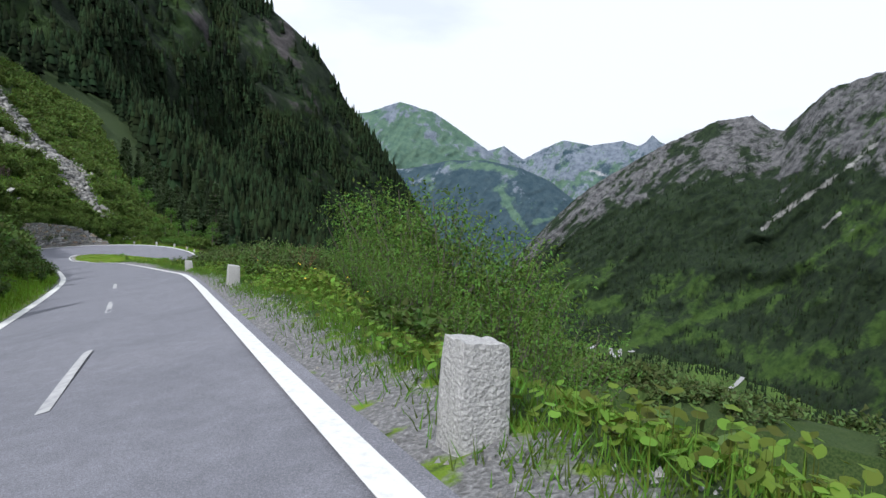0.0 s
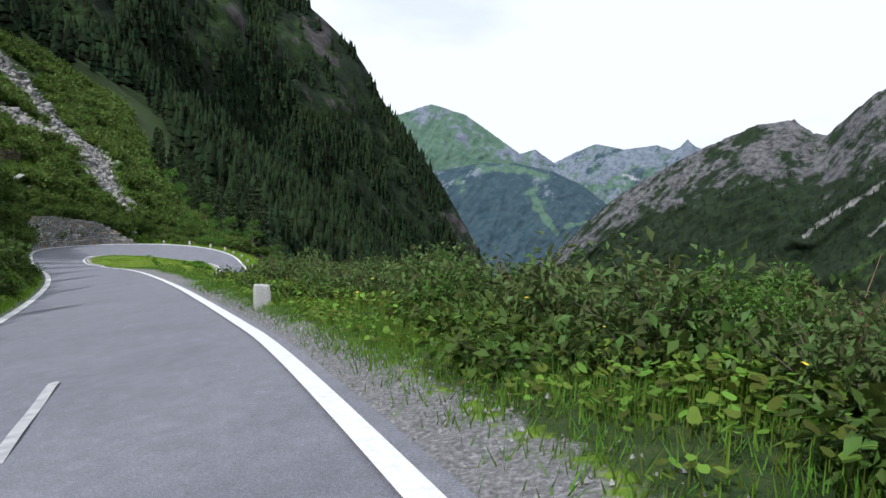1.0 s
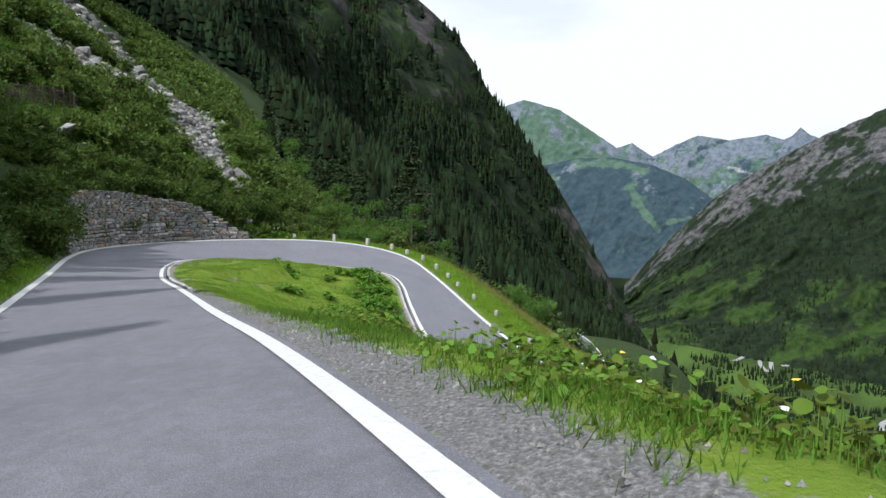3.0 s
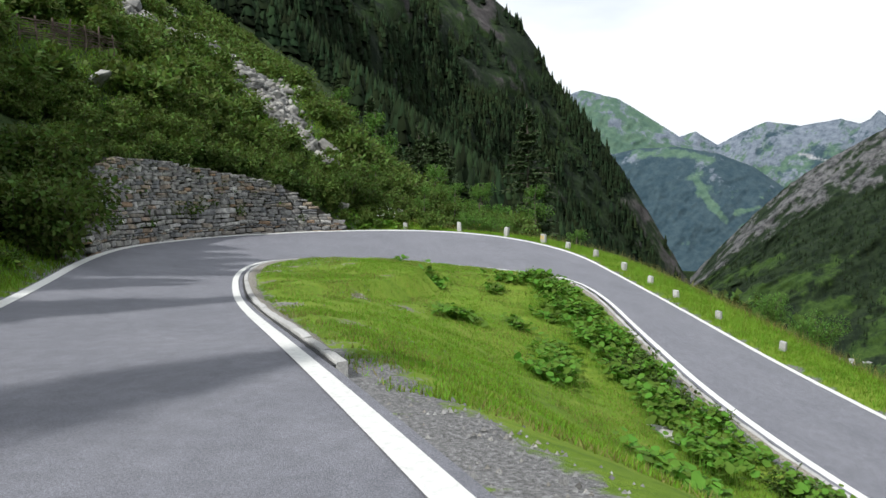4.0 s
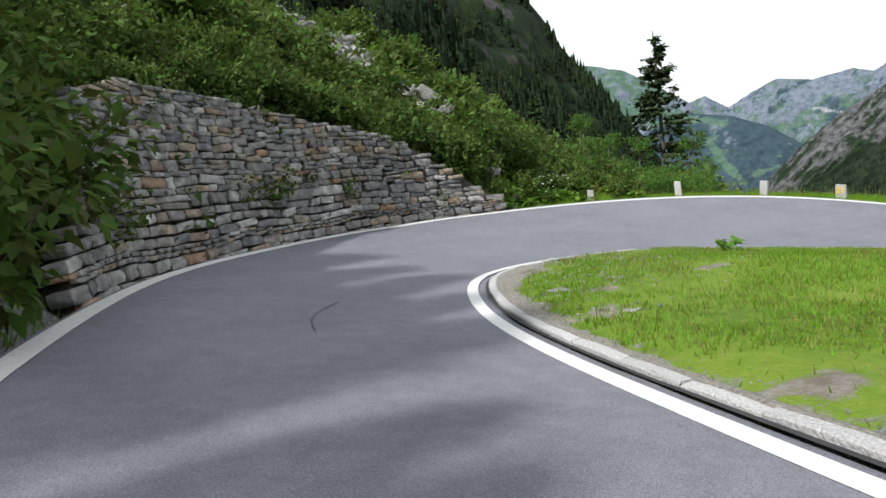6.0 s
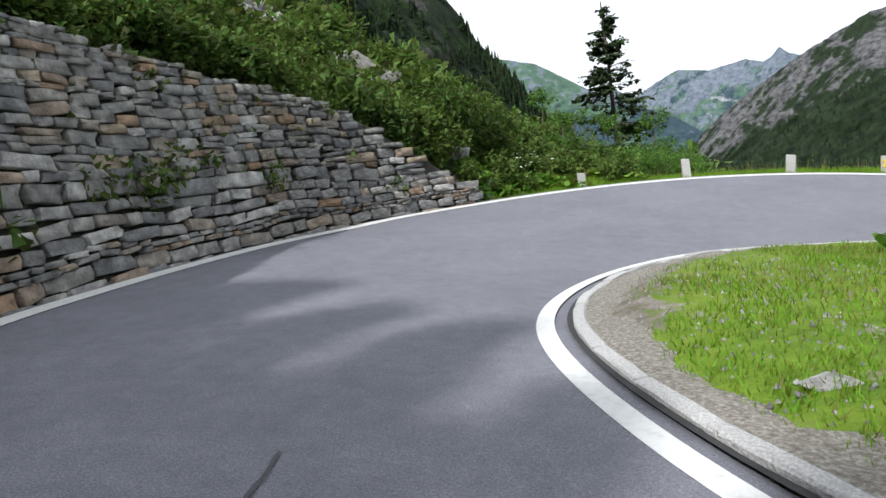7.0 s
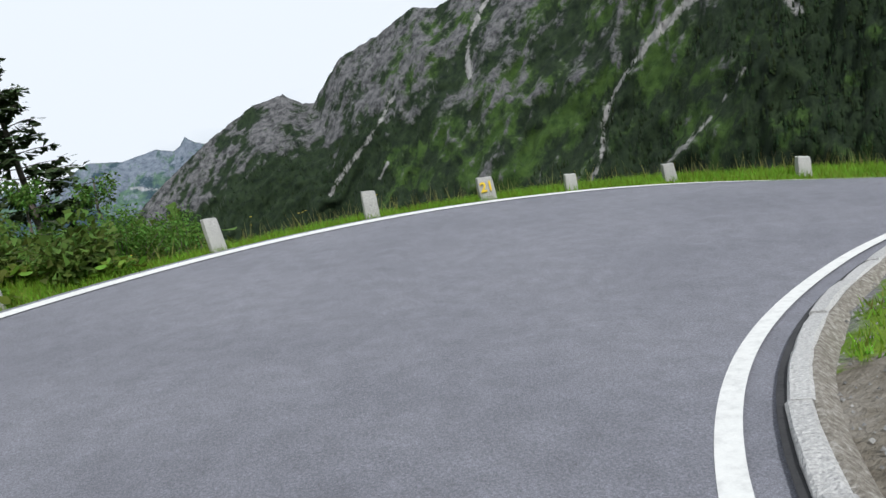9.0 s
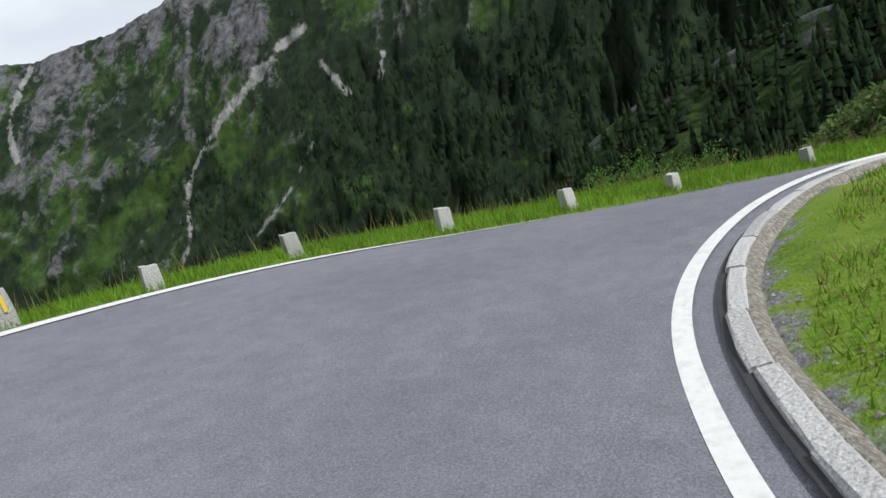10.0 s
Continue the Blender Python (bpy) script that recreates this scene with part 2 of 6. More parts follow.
def ground_material():
    """Grass, with stony earth, and very dark green under bushes and woods, where the ground's masks say so."""
    m = bpy.data.materials.new("ground_cover")
    m.use_nodes = True
    n, l = m.node_tree.nodes, m.node_tree.links
    b = n["Principled BSDF"]
    b.inputs["Roughness"].default_value = 0.95
    b.inputs["Specular IOR Level"].default_value = 0.2
    tc = n.new("ShaderNodeTexCoord")

    def noise_tex(scale, detail=8.0, rough=0.65):
        z = n.new("ShaderNodeTexNoise")
        z.inputs["Scale"].default_value, z.inputs["Detail"].default_value, z.inputs["Roughness"].default_value = scale, detail, rough
        l.new(tc.outputs["Object"], z.inputs["Vector"])
        return z.outputs["Fac"]

    def ramp(fac, cols, lo=0.32, hi=0.68):
        r = n.new("ShaderNodeValToRGB")
        els = r.color_ramp.elements
        while len(els) < len(cols):
            els.new(0.5)
        for i, c in enumerate(cols):
            els[i].position, els[i].color = lo + (hi - lo) * i / (len(cols) - 1), (*c, 1)
        l.new(fac, r.inputs["Fac"])
        return r.outputs["Color"]

    coarse, fine, grit = noise_tex(0.35), noise_tex(4.0), noise_tex(26.0, 4.0)
    both = n.new("ShaderNodeMix")
    l.new(coarse, both.inputs["A"])
    l.new(fine, both.inputs["B"])
    both.inputs["Factor"].default_value = 0.45
    colour = ramp(both.outputs["Result"], [(0.06, 0.11, 0.012), (0.125, 0.205, 0.018), (0.175, 0.245, 0.03), (0.23, 0.215, 0.07)], 0.34, 0.70)
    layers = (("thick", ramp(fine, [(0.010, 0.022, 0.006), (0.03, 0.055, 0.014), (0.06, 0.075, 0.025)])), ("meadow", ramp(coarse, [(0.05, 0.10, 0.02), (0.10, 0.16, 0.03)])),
              ("gravel", ramp(grit, [(0.09, 0.088, 0.088), (0.17, 0.168, 0.17), (0.32, 0.32, 0.325)], 0.3, 0.72)), ("soil", ramp(fine, [(0.10, 0.085, 0.065), (0.185, 0.165, 0.135), (0.27, 0.25, 0.22)])))
    for attr, col in layers:
        at = n.new("ShaderNodeAttribute")
        at.attribute_name = attr
        add = n.new("ShaderNodeMath")
        add.operation = "ADD"
        l.new(at.outputs["Fac"], add.inputs[0])
        l.new(fine, add.inputs[1])
        mr = n.new("ShaderNodeMapRange")
        mr.inputs["From Min"].default_value, mr.inputs["From Max"].default_value = 0.93, 1.07
        l.new(add.outputs[0], mr.inputs["Value"])
        mix = n.new("ShaderNodeMix")
        mix.data_type = "RGBA"
        l.new(mr.outputs["Result"], mix.inputs["Factor"])
        l.new(colour, mix.inputs["A"])
        l.new(col, mix.inputs["B"])
        colour = mix.outputs["Result"]
    l.new(colour, b.inputs["Base Color"])
    bp = n.new("ShaderNodeBump")
    bp.inputs["Strength"].default_value, bp.inputs["Distance"].default_value = 0.8, 0.05
    l.new(grit, bp.inputs["Height"])
    l.new(bp.outputs["Normal"], b.inputs["Normal"])
    return m


def axis(lo, hi, step, far, grow=1.12):
    a = list(np.arange(lo, hi + step / 2, step))
    s = step
    while a[-1] < far:
        s *= grow
        a.append(a[-1] + s)
    s = step
    while a[0] > -far:
        s *= grow
        a.insert(0, a[0] - s)
    return np.array(a)


GX, GY = axis(-52, 66, 0.5, 4600), axis(-62, 62, 0.5, 4600)
gx, gy = np.meshgrid(GX, GY, indexing="ij")
gz = ground_z(gx.ravel(), gy.ravel())
ground = mesh_object("ground", np.stack([gx.ravel(), gy.ravel(), gz], 1), grid_faces(len(GX), len(GY)), ground_material(), smooth=True,
                     label="steep grassy mountainside falling into a deep valley", category="ground", kind="structure")
_x, _y = gx.ravel(), gy.ravel()
_di, _, _ii = nearest(inner, _x, _y)
_do, _, _io = nearest(outer, _x, _y)
_right = inside(ISLAND_RING, _x, _y)
_straight = np.clip((_x + 1) / 3, 0, 1)
_bend = int(np.argmin(np.hypot(outer[:, 0] + 20.5, outer[:, 1] - 26)))
_gravel = np.where(_right, np.maximum(np.clip(1.25 - np.interp(_x, [24, 32], [0.72, 0.85]) * _di, 0, 1) * _straight, np.clip(1.2 - np.interp(_y, [6, 10], [0.85, 1.1]) * _di, 0, 1) * 0.8 * (1 - _straight)), 0)
_gravel = np.where(_do < 0.42, 0.8, _gravel)
_gravel = np.where((_do < 0.95) & (_io < _bend + 2) & (_io > _bend - 60) & ~_right, 1.0, _gravel)
_s0, _s1 = int(np.argmin(np.hypot(inner[:, 0] + 12.9, inner[:, 1] - 12.0))), int(np.argmin(np.hypot(inner[:, 0] + 10.6, inner[:, 1] - 19.9)))
_gravel = np.where((_x > 43) & (_y > -20) & (_y < 60), 0, _gravel)
_soil = np.where(_right & (_ii > _s0) & (_ii < _s1), np.clip(1.15 - 0.6 * _di, 0, 1), 0)
BARE = ((-10.6, 11.6, 0.45), (-9.8, 10.2, 0.5), (-10.7, 12.6, 0.35), (-3.8, 9.6, 0.5), (-5.0, 9.0, 0.4), (-3.5, 4.9, 0.5), (-9.5, 13.6, 0.4), (-7.6, 7.9, 0.5), (-1.2, 4.3, 0.5), (-6.4, 11.9, 0.35))
for _bx, _by, _br in BARE:
    _soil = np.maximum(_soil, 0.8 * np.exp(-((_x - _bx) ** 2 + (_y - _by) ** 2) / _br ** 2))
# thick: very dark green under shrubs, up the bank and in the woods
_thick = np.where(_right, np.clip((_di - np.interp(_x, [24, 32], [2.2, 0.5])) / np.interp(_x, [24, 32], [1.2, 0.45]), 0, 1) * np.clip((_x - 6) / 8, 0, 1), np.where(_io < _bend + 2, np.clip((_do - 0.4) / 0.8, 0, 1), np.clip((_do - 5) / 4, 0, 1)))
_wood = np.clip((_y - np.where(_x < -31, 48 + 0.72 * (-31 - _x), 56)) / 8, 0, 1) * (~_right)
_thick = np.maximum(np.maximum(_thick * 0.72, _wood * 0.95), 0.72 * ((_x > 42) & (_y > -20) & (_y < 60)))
_meadow = np.where((gz < -330) & (_do > 150), 0.5 + 0.35 * fbm(_x * 0.012, _y * 0.012, 4, 77), 0)
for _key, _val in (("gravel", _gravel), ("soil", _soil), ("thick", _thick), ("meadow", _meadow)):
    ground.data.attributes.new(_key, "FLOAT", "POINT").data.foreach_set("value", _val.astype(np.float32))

# road surface: strips between the edge lines
n_st = 700
ti = np.linspace(0, 1, n_st)


def along(poly, t):
    return np.stack([np.interp(t * (len(poly) - 1), np.arange(len(poly)), poly[:, k]) for k in range(3)], 1)


def pair_params():
    """Arc fractions of the inner line that face the points of the outer one."""
    po = along(outer, ti)
    idx = [0]
    for p in po[1:]:
        lo = idx[-1]
        d = np.hypot(inner[lo:lo + 40, 0] - p[0], inner[lo:lo + 40, 1] - p[1])
        idx.append(lo + int(np.argmin(d)))
    k = np.convolve(np.pad(np.array(idx, float), 12, mode="edge"), np.ones(25) / 25, mode="valid")
    return k / (len(inner) - 1)


pi_ = pair_params()
po, pin = along(outer, ti), along(inner, pi_)
across = np.linspace(-0.045, 1.038, 15)
rv = (pin[:, None, :] * (1 - across[None, :, None]) + po[:, None, :] * across[None, :, None])
n_end = int(np.argmax((po[:, 0] > 44) & (po[:, 1] > 5)))       # where the falling road is lost among the bushes
rv = rv[:n_end]
road = mesh_object("road", rv.reshape(-1, 3), grid_faces(n_end, 15), ASPHALT, smooth=True, label="grey asphalt mountain road through a hairpin bend", category="road", kind="structure")


def strip(name, poly, half, lift, material, label):
    d = np.gradient(poly[:, :2], axis=0)
    d /= np.linalg.norm(d, axis=1, keepdims=True)
    nrm = np.stack([-d[:, 1], d[:, 0]], 1)
    a, b = poly.copy(), poly.copy()
    a[:, :2] += nrm * half
    b[:, :2] -= nrm * half
    a[:, 2] += lift
    b[:, 2] += lift
    v = np.stack([a, b], 1).reshape(-1, 3)
    return mesh_object(name, v, grid_faces(len(poly), 2), material, label=label, category="road marking", kind="structure")


fine_in = resample(INNER, 0.12)
fine_in = fine_in[:int(np.argmax((fine_in[:, 0] > 43) & (fine_in[:, 1] > 5)))]
strip("edge_line_inner", fine_in, (np.interp(fine_in[:, 0], [-5, 12], [0.085, 0.115]) - 0.025 * np.clip((fine_in[:, 1] - 15) / 4, 0, 1))[:, None], 0.012, PAINT, "solid white edge line on the asphalt")
span = np.linalg.norm(po[:, :2] - pin[:, :2], axis=1)[:, None]
line_v = np.stack([pin + (po - pin) * (1 + side / span) for side in (-0.14, 0.115)], 1)[:n_end].reshape(-1, 3)
line_v[:, 2] += 0.012
mesh_object("edge_line_outer", line_v, grid_faces(n_end, 2), PAINT, label="solid white edge line on the asphalt", category="road marking", kind="structure")



def gsample(field, x, y):
    """A field of the ground grid at any spots, bilinear."""
    f = field.reshape(len(GX), len(GY))
    x, y = np.asarray(x, float), np.asarray(y, float)
    i = np.clip(np.searchsorted(GX, x) - 1, 0, len(GX) - 2)
    k = np.clip(np.searchsorted(GY, y) - 1, 0, len(GY) - 2)
    u, v = np.clip((x - GX[i]) / (GX[i + 1] - GX[i]), 0, 1), np.clip((y - GY[k]) / (GY[k + 1] - GY[k]), 0, 1)
    return f[i, k] * (1 - u) * (1 - v) + f[i + 1, k] * u * (1 - v) + f[i, k + 1] * (1 - u) * v + f[i + 1, k + 1] * u * v


def zg(x, y):
    return gsample(gz, x, y)


def part(name, verts, faces, material, parent, label="", smooth=False):
    me = fast_mesh(name, verts, faces, smooth)
    me.materials.append(material)
    o = new(name, me)
    o.parent = parent
    if label:
        tagged(o, label)
    return o

# ---- mountains ----
def land_material(name, wood, meadow, rock, pale, scale, relief):
    """Wood, meadow, bare rock and pale scree, laid out by the mesh's own masks and broken up by noise."""
    m = bpy.data.materials.new(name)
    m.use_nodes = True
    n, l = m.node_tree.nodes, m.node_tree.links
    b = n["Principled BSDF"]
    b.inputs["Roughness"].default_value = 0.95
    b.inputs["Specular IOR Level"].default_value = 0.15
    tc = n.new("ShaderNodeTexCoord")

    def noise(s, detail, rough):
        z = n.new("ShaderNodeTexNoise")
        z.inputs["Scale"].default_value, z.inputs["Detail"].default_value, z.inputs["Roughness"].default_value = s, detail, rough
        l.new(tc.outputs["Object"], z.inputs["Vector"])
        return z.outputs["Fac"]

    fine, edge = noise(scale * 2.2, 10.0, 0.75), noise(scale * 0.6, 12.0, 0.75)

    def ramp_of(cols, lo=0.38, hi=0.62):
        r = n.new("ShaderNodeValToRGB")
        r.color_ramp.elements[0].position, r.color_ramp.elements[1].position = lo, hi
        r.color_ramp.elements[0].color, r.color_ramp.elements[1].color = (*cols[0], 1), (*cols[1], 1)
        l.new(fine, r.inputs["Fac"])
        return r.outputs["Color"]

    colour = ramp_of(wood)
    for attr, cols, broken in (("meadow", meadow, 2.2), ("rock", rock, 2.6), ("pale", pale, 2.6)):
        at = n.new("ShaderNodeAttribute")
        at.attribute_name = attr
        add = n.new("ShaderNodeMath")
        add.operation = "MULTIPLY_ADD"
        l.new(edge, add.inputs[0])
        add.inputs[1].default_value = broken
        l.new(at.outputs["Fac"], add.inputs[2])
        mr = n.new("ShaderNodeMapRange")
        mid = 0.5 + broken * 0.5
        mr.inputs["From Min"].default_value, mr.inputs["From Max"].default_value = mid - 0.1, mid + 0.1
        l.new(add.outputs[0], mr.inputs["Value"])
        mix = n.new("ShaderNodeMix")
        mix.data_type = "RGBA"
        l.new(mr.outputs["Result"], mix.inputs["Factor"])
        l.new(colour, mix.inputs["A"])
        l.new(ramp_of(cols), mix.inputs["B"])
        colour = mix.outputs["Result"]
    l.new(colour, b.inputs["Base Color"])
    bp = n.new("ShaderNodeBump")
    bp.inputs["Strength"].default_value, bp.inputs["Distance"].default_value = 0.9, relief
    l.new(fine, bp.inputs["Height"])
    l.new(bp.outputs["Normal"], b.inputs["Normal"])
    return m


def set_mask(ob, **masks):
    for key, values in masks.items():
        at = ob.data.attributes.new(key, "FLOAT", "POINT")
        at.data.foreach_set("value", np.asarray(values, np.float32).ravel())


WOOD, MEADOW, CRAG = [(0.007, 0.013, 0.008), (0.022, 0.036, 0.016)], [(0.020, 0.042, 0.011), (0.046, 0.082, 0.019)], [(0.030, 0.031, 0.034), (0.145, 0.144, 0.148)]
SCREE = [(0.14, 0.138, 0.135), (0.30, 0.295, 0.29)]
LAND_NEAR = land_material("land_near_flank", WOOD, [(0.016, 0.034, 0.010), (0.034, 0.062, 0.016)], [(0.034, 0.031, 0.032), (0.10, 0.092, 0.092)], SCREE, 0.045, 4.0)
LAND_SIDE = land_material("land_valley_side", WOOD, MEADOW, CRAG, SCREE, 0.022, 6.0)
# far mountains: distance haze is mixed into the bluish base colours
LAND_FAR_HAZY = land_material("land_far_hazy", [(0.024, 0.046, 0.062), (0.044, 0.070, 0.084)], [(0.052, 0.096, 0.075), (0.088, 0.142, 0.10)], [(0.075, 0.095, 0.125), (0.165, 0.19, 0.23)], [(0.18, 0.19, 0.20), (0.32, 0.33, 0.345)], 0.014, 1.5)


def to_line(az, el, line):
    """Angle in degrees from a way on the sky to a polyline of (azimuth, elevation)."""
    p = resample(np.c_[np.array(line, float), np.zeros(len(line))], 0.25)
    best = np.full(az.shape, 99.0)
    for q in p:
        best = np.minimum(best, np.hypot(az - q[0], el - q[1]))
    return best


def mountain(name, crest, d_crest, d_foot, z_foot, material, rough, seed, label, nu=160, nv=70, snow_line=9.0, crag=0.5, green=0.5, streams=(), strips=(), gully=26, eye=(0, 0, 0), slant=5, wooded=None):
    """crest: (azimuth to the left of +y, elevation) in degrees."""
    c = np.array(crest, float)
    u = np.linspace(0, 1, nu)
    s = np.r_[0, np.cumsum(np.abs(np.diff(c[:, 0])))]
    s /= s[-1]
    azd, eld = np.interp(u, s, c[:, 0]), np.interp(u, s, c[:, 1])
    az, el = np.radians(azd), np.radians(eld)
    dc = np.interp(u, np.linspace(0, 1, len(d_crest)), d_crest)
    df = np.interp(u, np.linspace(0, 1, len(d_foot)), d_foot)
    v = np.r_[np.linspace(0, 1, nv - 6), np.linspace(1.04, 1.3, 6)]
    V = v[None, :]
    D = df[:, None] + (dc - df)[:, None] * V
    zc = dc * np.tan(el)
    zf = np.interp(u, np.linspace(0, 1, len(z_foot)), z_foot)
    Z = zf[:, None] + (zc - zf)[:, None] * np.where(V < 1, V ** 1.1, 1 - (V - 1) * 2.0)
    size = dc.mean()
    A = np.repeat(azd[:, None], len(v), 1)
    w = np.sin(np.pi * np.clip(V, 0, 1)) ** 0.7 + 0.05
    # ribs and gullies that run down the slope
    n1 = fbm((A + slant * V) / gully * 8 + 0.9 * fbm(A * 0.3, V * 3 + 0 * A, 3, seed + 2), V * 4 + 0 * A, 5, seed, True)
    n2 = fbm((A + slant * V) / gully * 34, V * 20 + A * 0.35, 4, seed + 9, True)
    D = D - rough * size * w * (0.06 * n1 + 0.018 * n2)
    Z = Z + rough * size * w * (0.012 * n1 + 0.006 * n2)
    Z = Z + np.where(V >= 0.9, rough * size * 0.006 * fbm(A * 2.6, A * 0 + 3.3, 5, seed + 4, True), 0)
    x, y = eye[0] - np.sin(az)[:, None] * D, eye[1] + np.cos(az)[:, None] * D
    E = np.degrees(np.arctan2(Z, D))
    Z = Z + eye[2]
    ob = mesh_object(name, np.stack([x.ravel(), y.ravel(), Z.ravel()], 1), grid_faces(nu, len(v)), material, smooth=True, label=label, category="mountain", kind="structure")
    rock = crag + 0.34 * n1 + 0.32 * n2 + 0.75 * (V - 0.6) + 0 * A
    pale = np.full(A.shape, -1.0)
    for line, width in streams:
        pale = np.maximum(pale, 0.78 - 0.5 * to_line(A, E, line) / width)
    meadow = green + 0.55 * fbm((A + slant * V) / gully * 10, V * 9 + 0 * A, 4, seed + 14) + 0.2 * n1
    for line, width in strips:
        meadow = np.maximum(meadow, 0.85 - 0.5 * to_line(A, E, line) / width)
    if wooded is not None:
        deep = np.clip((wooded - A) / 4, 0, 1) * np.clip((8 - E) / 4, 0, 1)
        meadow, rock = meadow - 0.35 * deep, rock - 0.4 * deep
        low = np.clip((A + 17) / 6, 0, 1)                       # forest fills the valley head; cloud shadow painted in by cutting rock and meadow
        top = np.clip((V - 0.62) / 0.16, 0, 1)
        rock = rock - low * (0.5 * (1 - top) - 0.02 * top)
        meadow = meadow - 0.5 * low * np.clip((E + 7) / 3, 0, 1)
    set_mask(ob, rock=rock, meadow=meadow, pale=pale)
    return ob, x, y, Z, rock, A, V + 0 * A, meadow


FLANK_CREST = [(125, 40), (100, 38), (80, 36), (60, 32), (48, 25.5), (40, 20.5), (34.6, 15.1), (32.2, 13.2), (30.2, 11.6), (28.7, 9.7), (27.4, 7.4), (25.3, 4.9), (23.6, 2.6), (22.0, 0.5), (19.2, -4.0), (16.8, -8.0), (14, -12)]
FLANK = mountain("mountain_near_flank", FLANK_CREST,
                 [420, 420, 440, 480, 540, 600, 620, 640], [190, 180, 170, 165, 170, 230, 400, 560], [10, 10, 4, 0, -14, -40, -110, -235], LAND_NEAR, 0.5, 11,
                 "dark steep mountain flank covered in spruce forest", 300, 130, crag=-0.05, green=0.30, gully=40, eye=PATH[0][1])
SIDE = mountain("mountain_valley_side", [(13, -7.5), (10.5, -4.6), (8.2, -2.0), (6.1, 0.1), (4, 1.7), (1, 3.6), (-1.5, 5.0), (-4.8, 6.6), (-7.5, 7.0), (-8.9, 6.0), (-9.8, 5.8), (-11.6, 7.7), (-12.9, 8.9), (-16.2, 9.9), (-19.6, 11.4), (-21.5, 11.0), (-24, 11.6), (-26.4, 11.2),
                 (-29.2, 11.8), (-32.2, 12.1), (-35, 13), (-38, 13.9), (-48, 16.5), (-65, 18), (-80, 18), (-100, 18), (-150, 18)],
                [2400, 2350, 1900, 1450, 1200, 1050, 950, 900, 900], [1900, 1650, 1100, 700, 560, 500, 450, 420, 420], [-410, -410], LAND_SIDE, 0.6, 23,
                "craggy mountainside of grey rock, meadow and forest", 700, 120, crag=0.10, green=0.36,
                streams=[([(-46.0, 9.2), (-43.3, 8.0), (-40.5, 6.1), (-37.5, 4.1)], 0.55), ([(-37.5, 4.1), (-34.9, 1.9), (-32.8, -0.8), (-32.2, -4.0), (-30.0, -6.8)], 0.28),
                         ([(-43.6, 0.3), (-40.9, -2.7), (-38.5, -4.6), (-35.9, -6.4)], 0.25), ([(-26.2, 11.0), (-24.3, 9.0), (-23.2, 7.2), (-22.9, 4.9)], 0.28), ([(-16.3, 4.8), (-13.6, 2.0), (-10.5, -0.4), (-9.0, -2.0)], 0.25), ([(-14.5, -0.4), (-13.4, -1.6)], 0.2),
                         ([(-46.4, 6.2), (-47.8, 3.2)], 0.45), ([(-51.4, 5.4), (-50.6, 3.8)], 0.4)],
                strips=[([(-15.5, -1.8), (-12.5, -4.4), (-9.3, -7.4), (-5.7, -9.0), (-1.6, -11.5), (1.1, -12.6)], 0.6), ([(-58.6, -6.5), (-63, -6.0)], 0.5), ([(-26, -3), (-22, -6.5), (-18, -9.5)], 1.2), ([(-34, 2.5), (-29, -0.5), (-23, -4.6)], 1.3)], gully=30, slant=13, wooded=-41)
mountain("mountain_far_green", [(36, 5), (24.9, 6.9), (22.2, 7.9), (19.2, 7.1), (16.5, 5.4), (14.4, 4.0), (11, 2.0)], [3300, 3300], [2900, 2900], [-150, -150], LAND_FAR_HAZY, 0.14, 31,
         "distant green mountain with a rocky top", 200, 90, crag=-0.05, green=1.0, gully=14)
mountain("mountain_mid_forest", [(28, 1.6), (21, 2.2), (17.6, 3.0), (14.4, 3.1), (11.2, 2.5), (8.6, 1.4), (6.4, -0.2), (3, -3.5)], [2850, 2850], [2440, 2440], [-300, -300], LAND_FAR_HAZY, 0.12, 37,
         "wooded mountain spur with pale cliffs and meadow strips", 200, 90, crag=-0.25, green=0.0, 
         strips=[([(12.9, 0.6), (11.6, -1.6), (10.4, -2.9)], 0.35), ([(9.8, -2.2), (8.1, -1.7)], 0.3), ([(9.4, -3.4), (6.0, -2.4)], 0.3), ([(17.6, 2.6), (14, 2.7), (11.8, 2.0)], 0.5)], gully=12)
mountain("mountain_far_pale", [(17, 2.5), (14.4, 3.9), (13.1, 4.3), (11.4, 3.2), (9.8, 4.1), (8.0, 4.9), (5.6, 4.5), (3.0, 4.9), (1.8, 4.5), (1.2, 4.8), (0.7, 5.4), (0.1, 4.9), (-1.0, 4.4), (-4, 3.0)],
         [4200, 4200], [3500, 3500], [-400, -400], LAND_FAR_HAZY, 0.14, 41, "distant pale mountain range with snow patches", 220, 90, crag=0.15, green=0.55, streams=[([(5.5, 2.4), (3.6, 1.8), (2.4, 1.9)], 0.25)], gully=12)
SPUR = mountain("wooded_spur", [(-54, -14), (-59, -9.5), (-63, -6.5), (-67, -4.6), (-71.5, -3.6), (-76, -2.2), (-80, -1.5), (-90, -1.0), (-100, 0.0), (-120, 3)], [300, 260, 210, 180], [170, 140, 110, 90], [-75, -60, -45, -38],
                LAND_SIDE, 0.3, 53, "low wooded spur beside the road", 140, 60, crag=-0.2, green=0.45, gully=30)


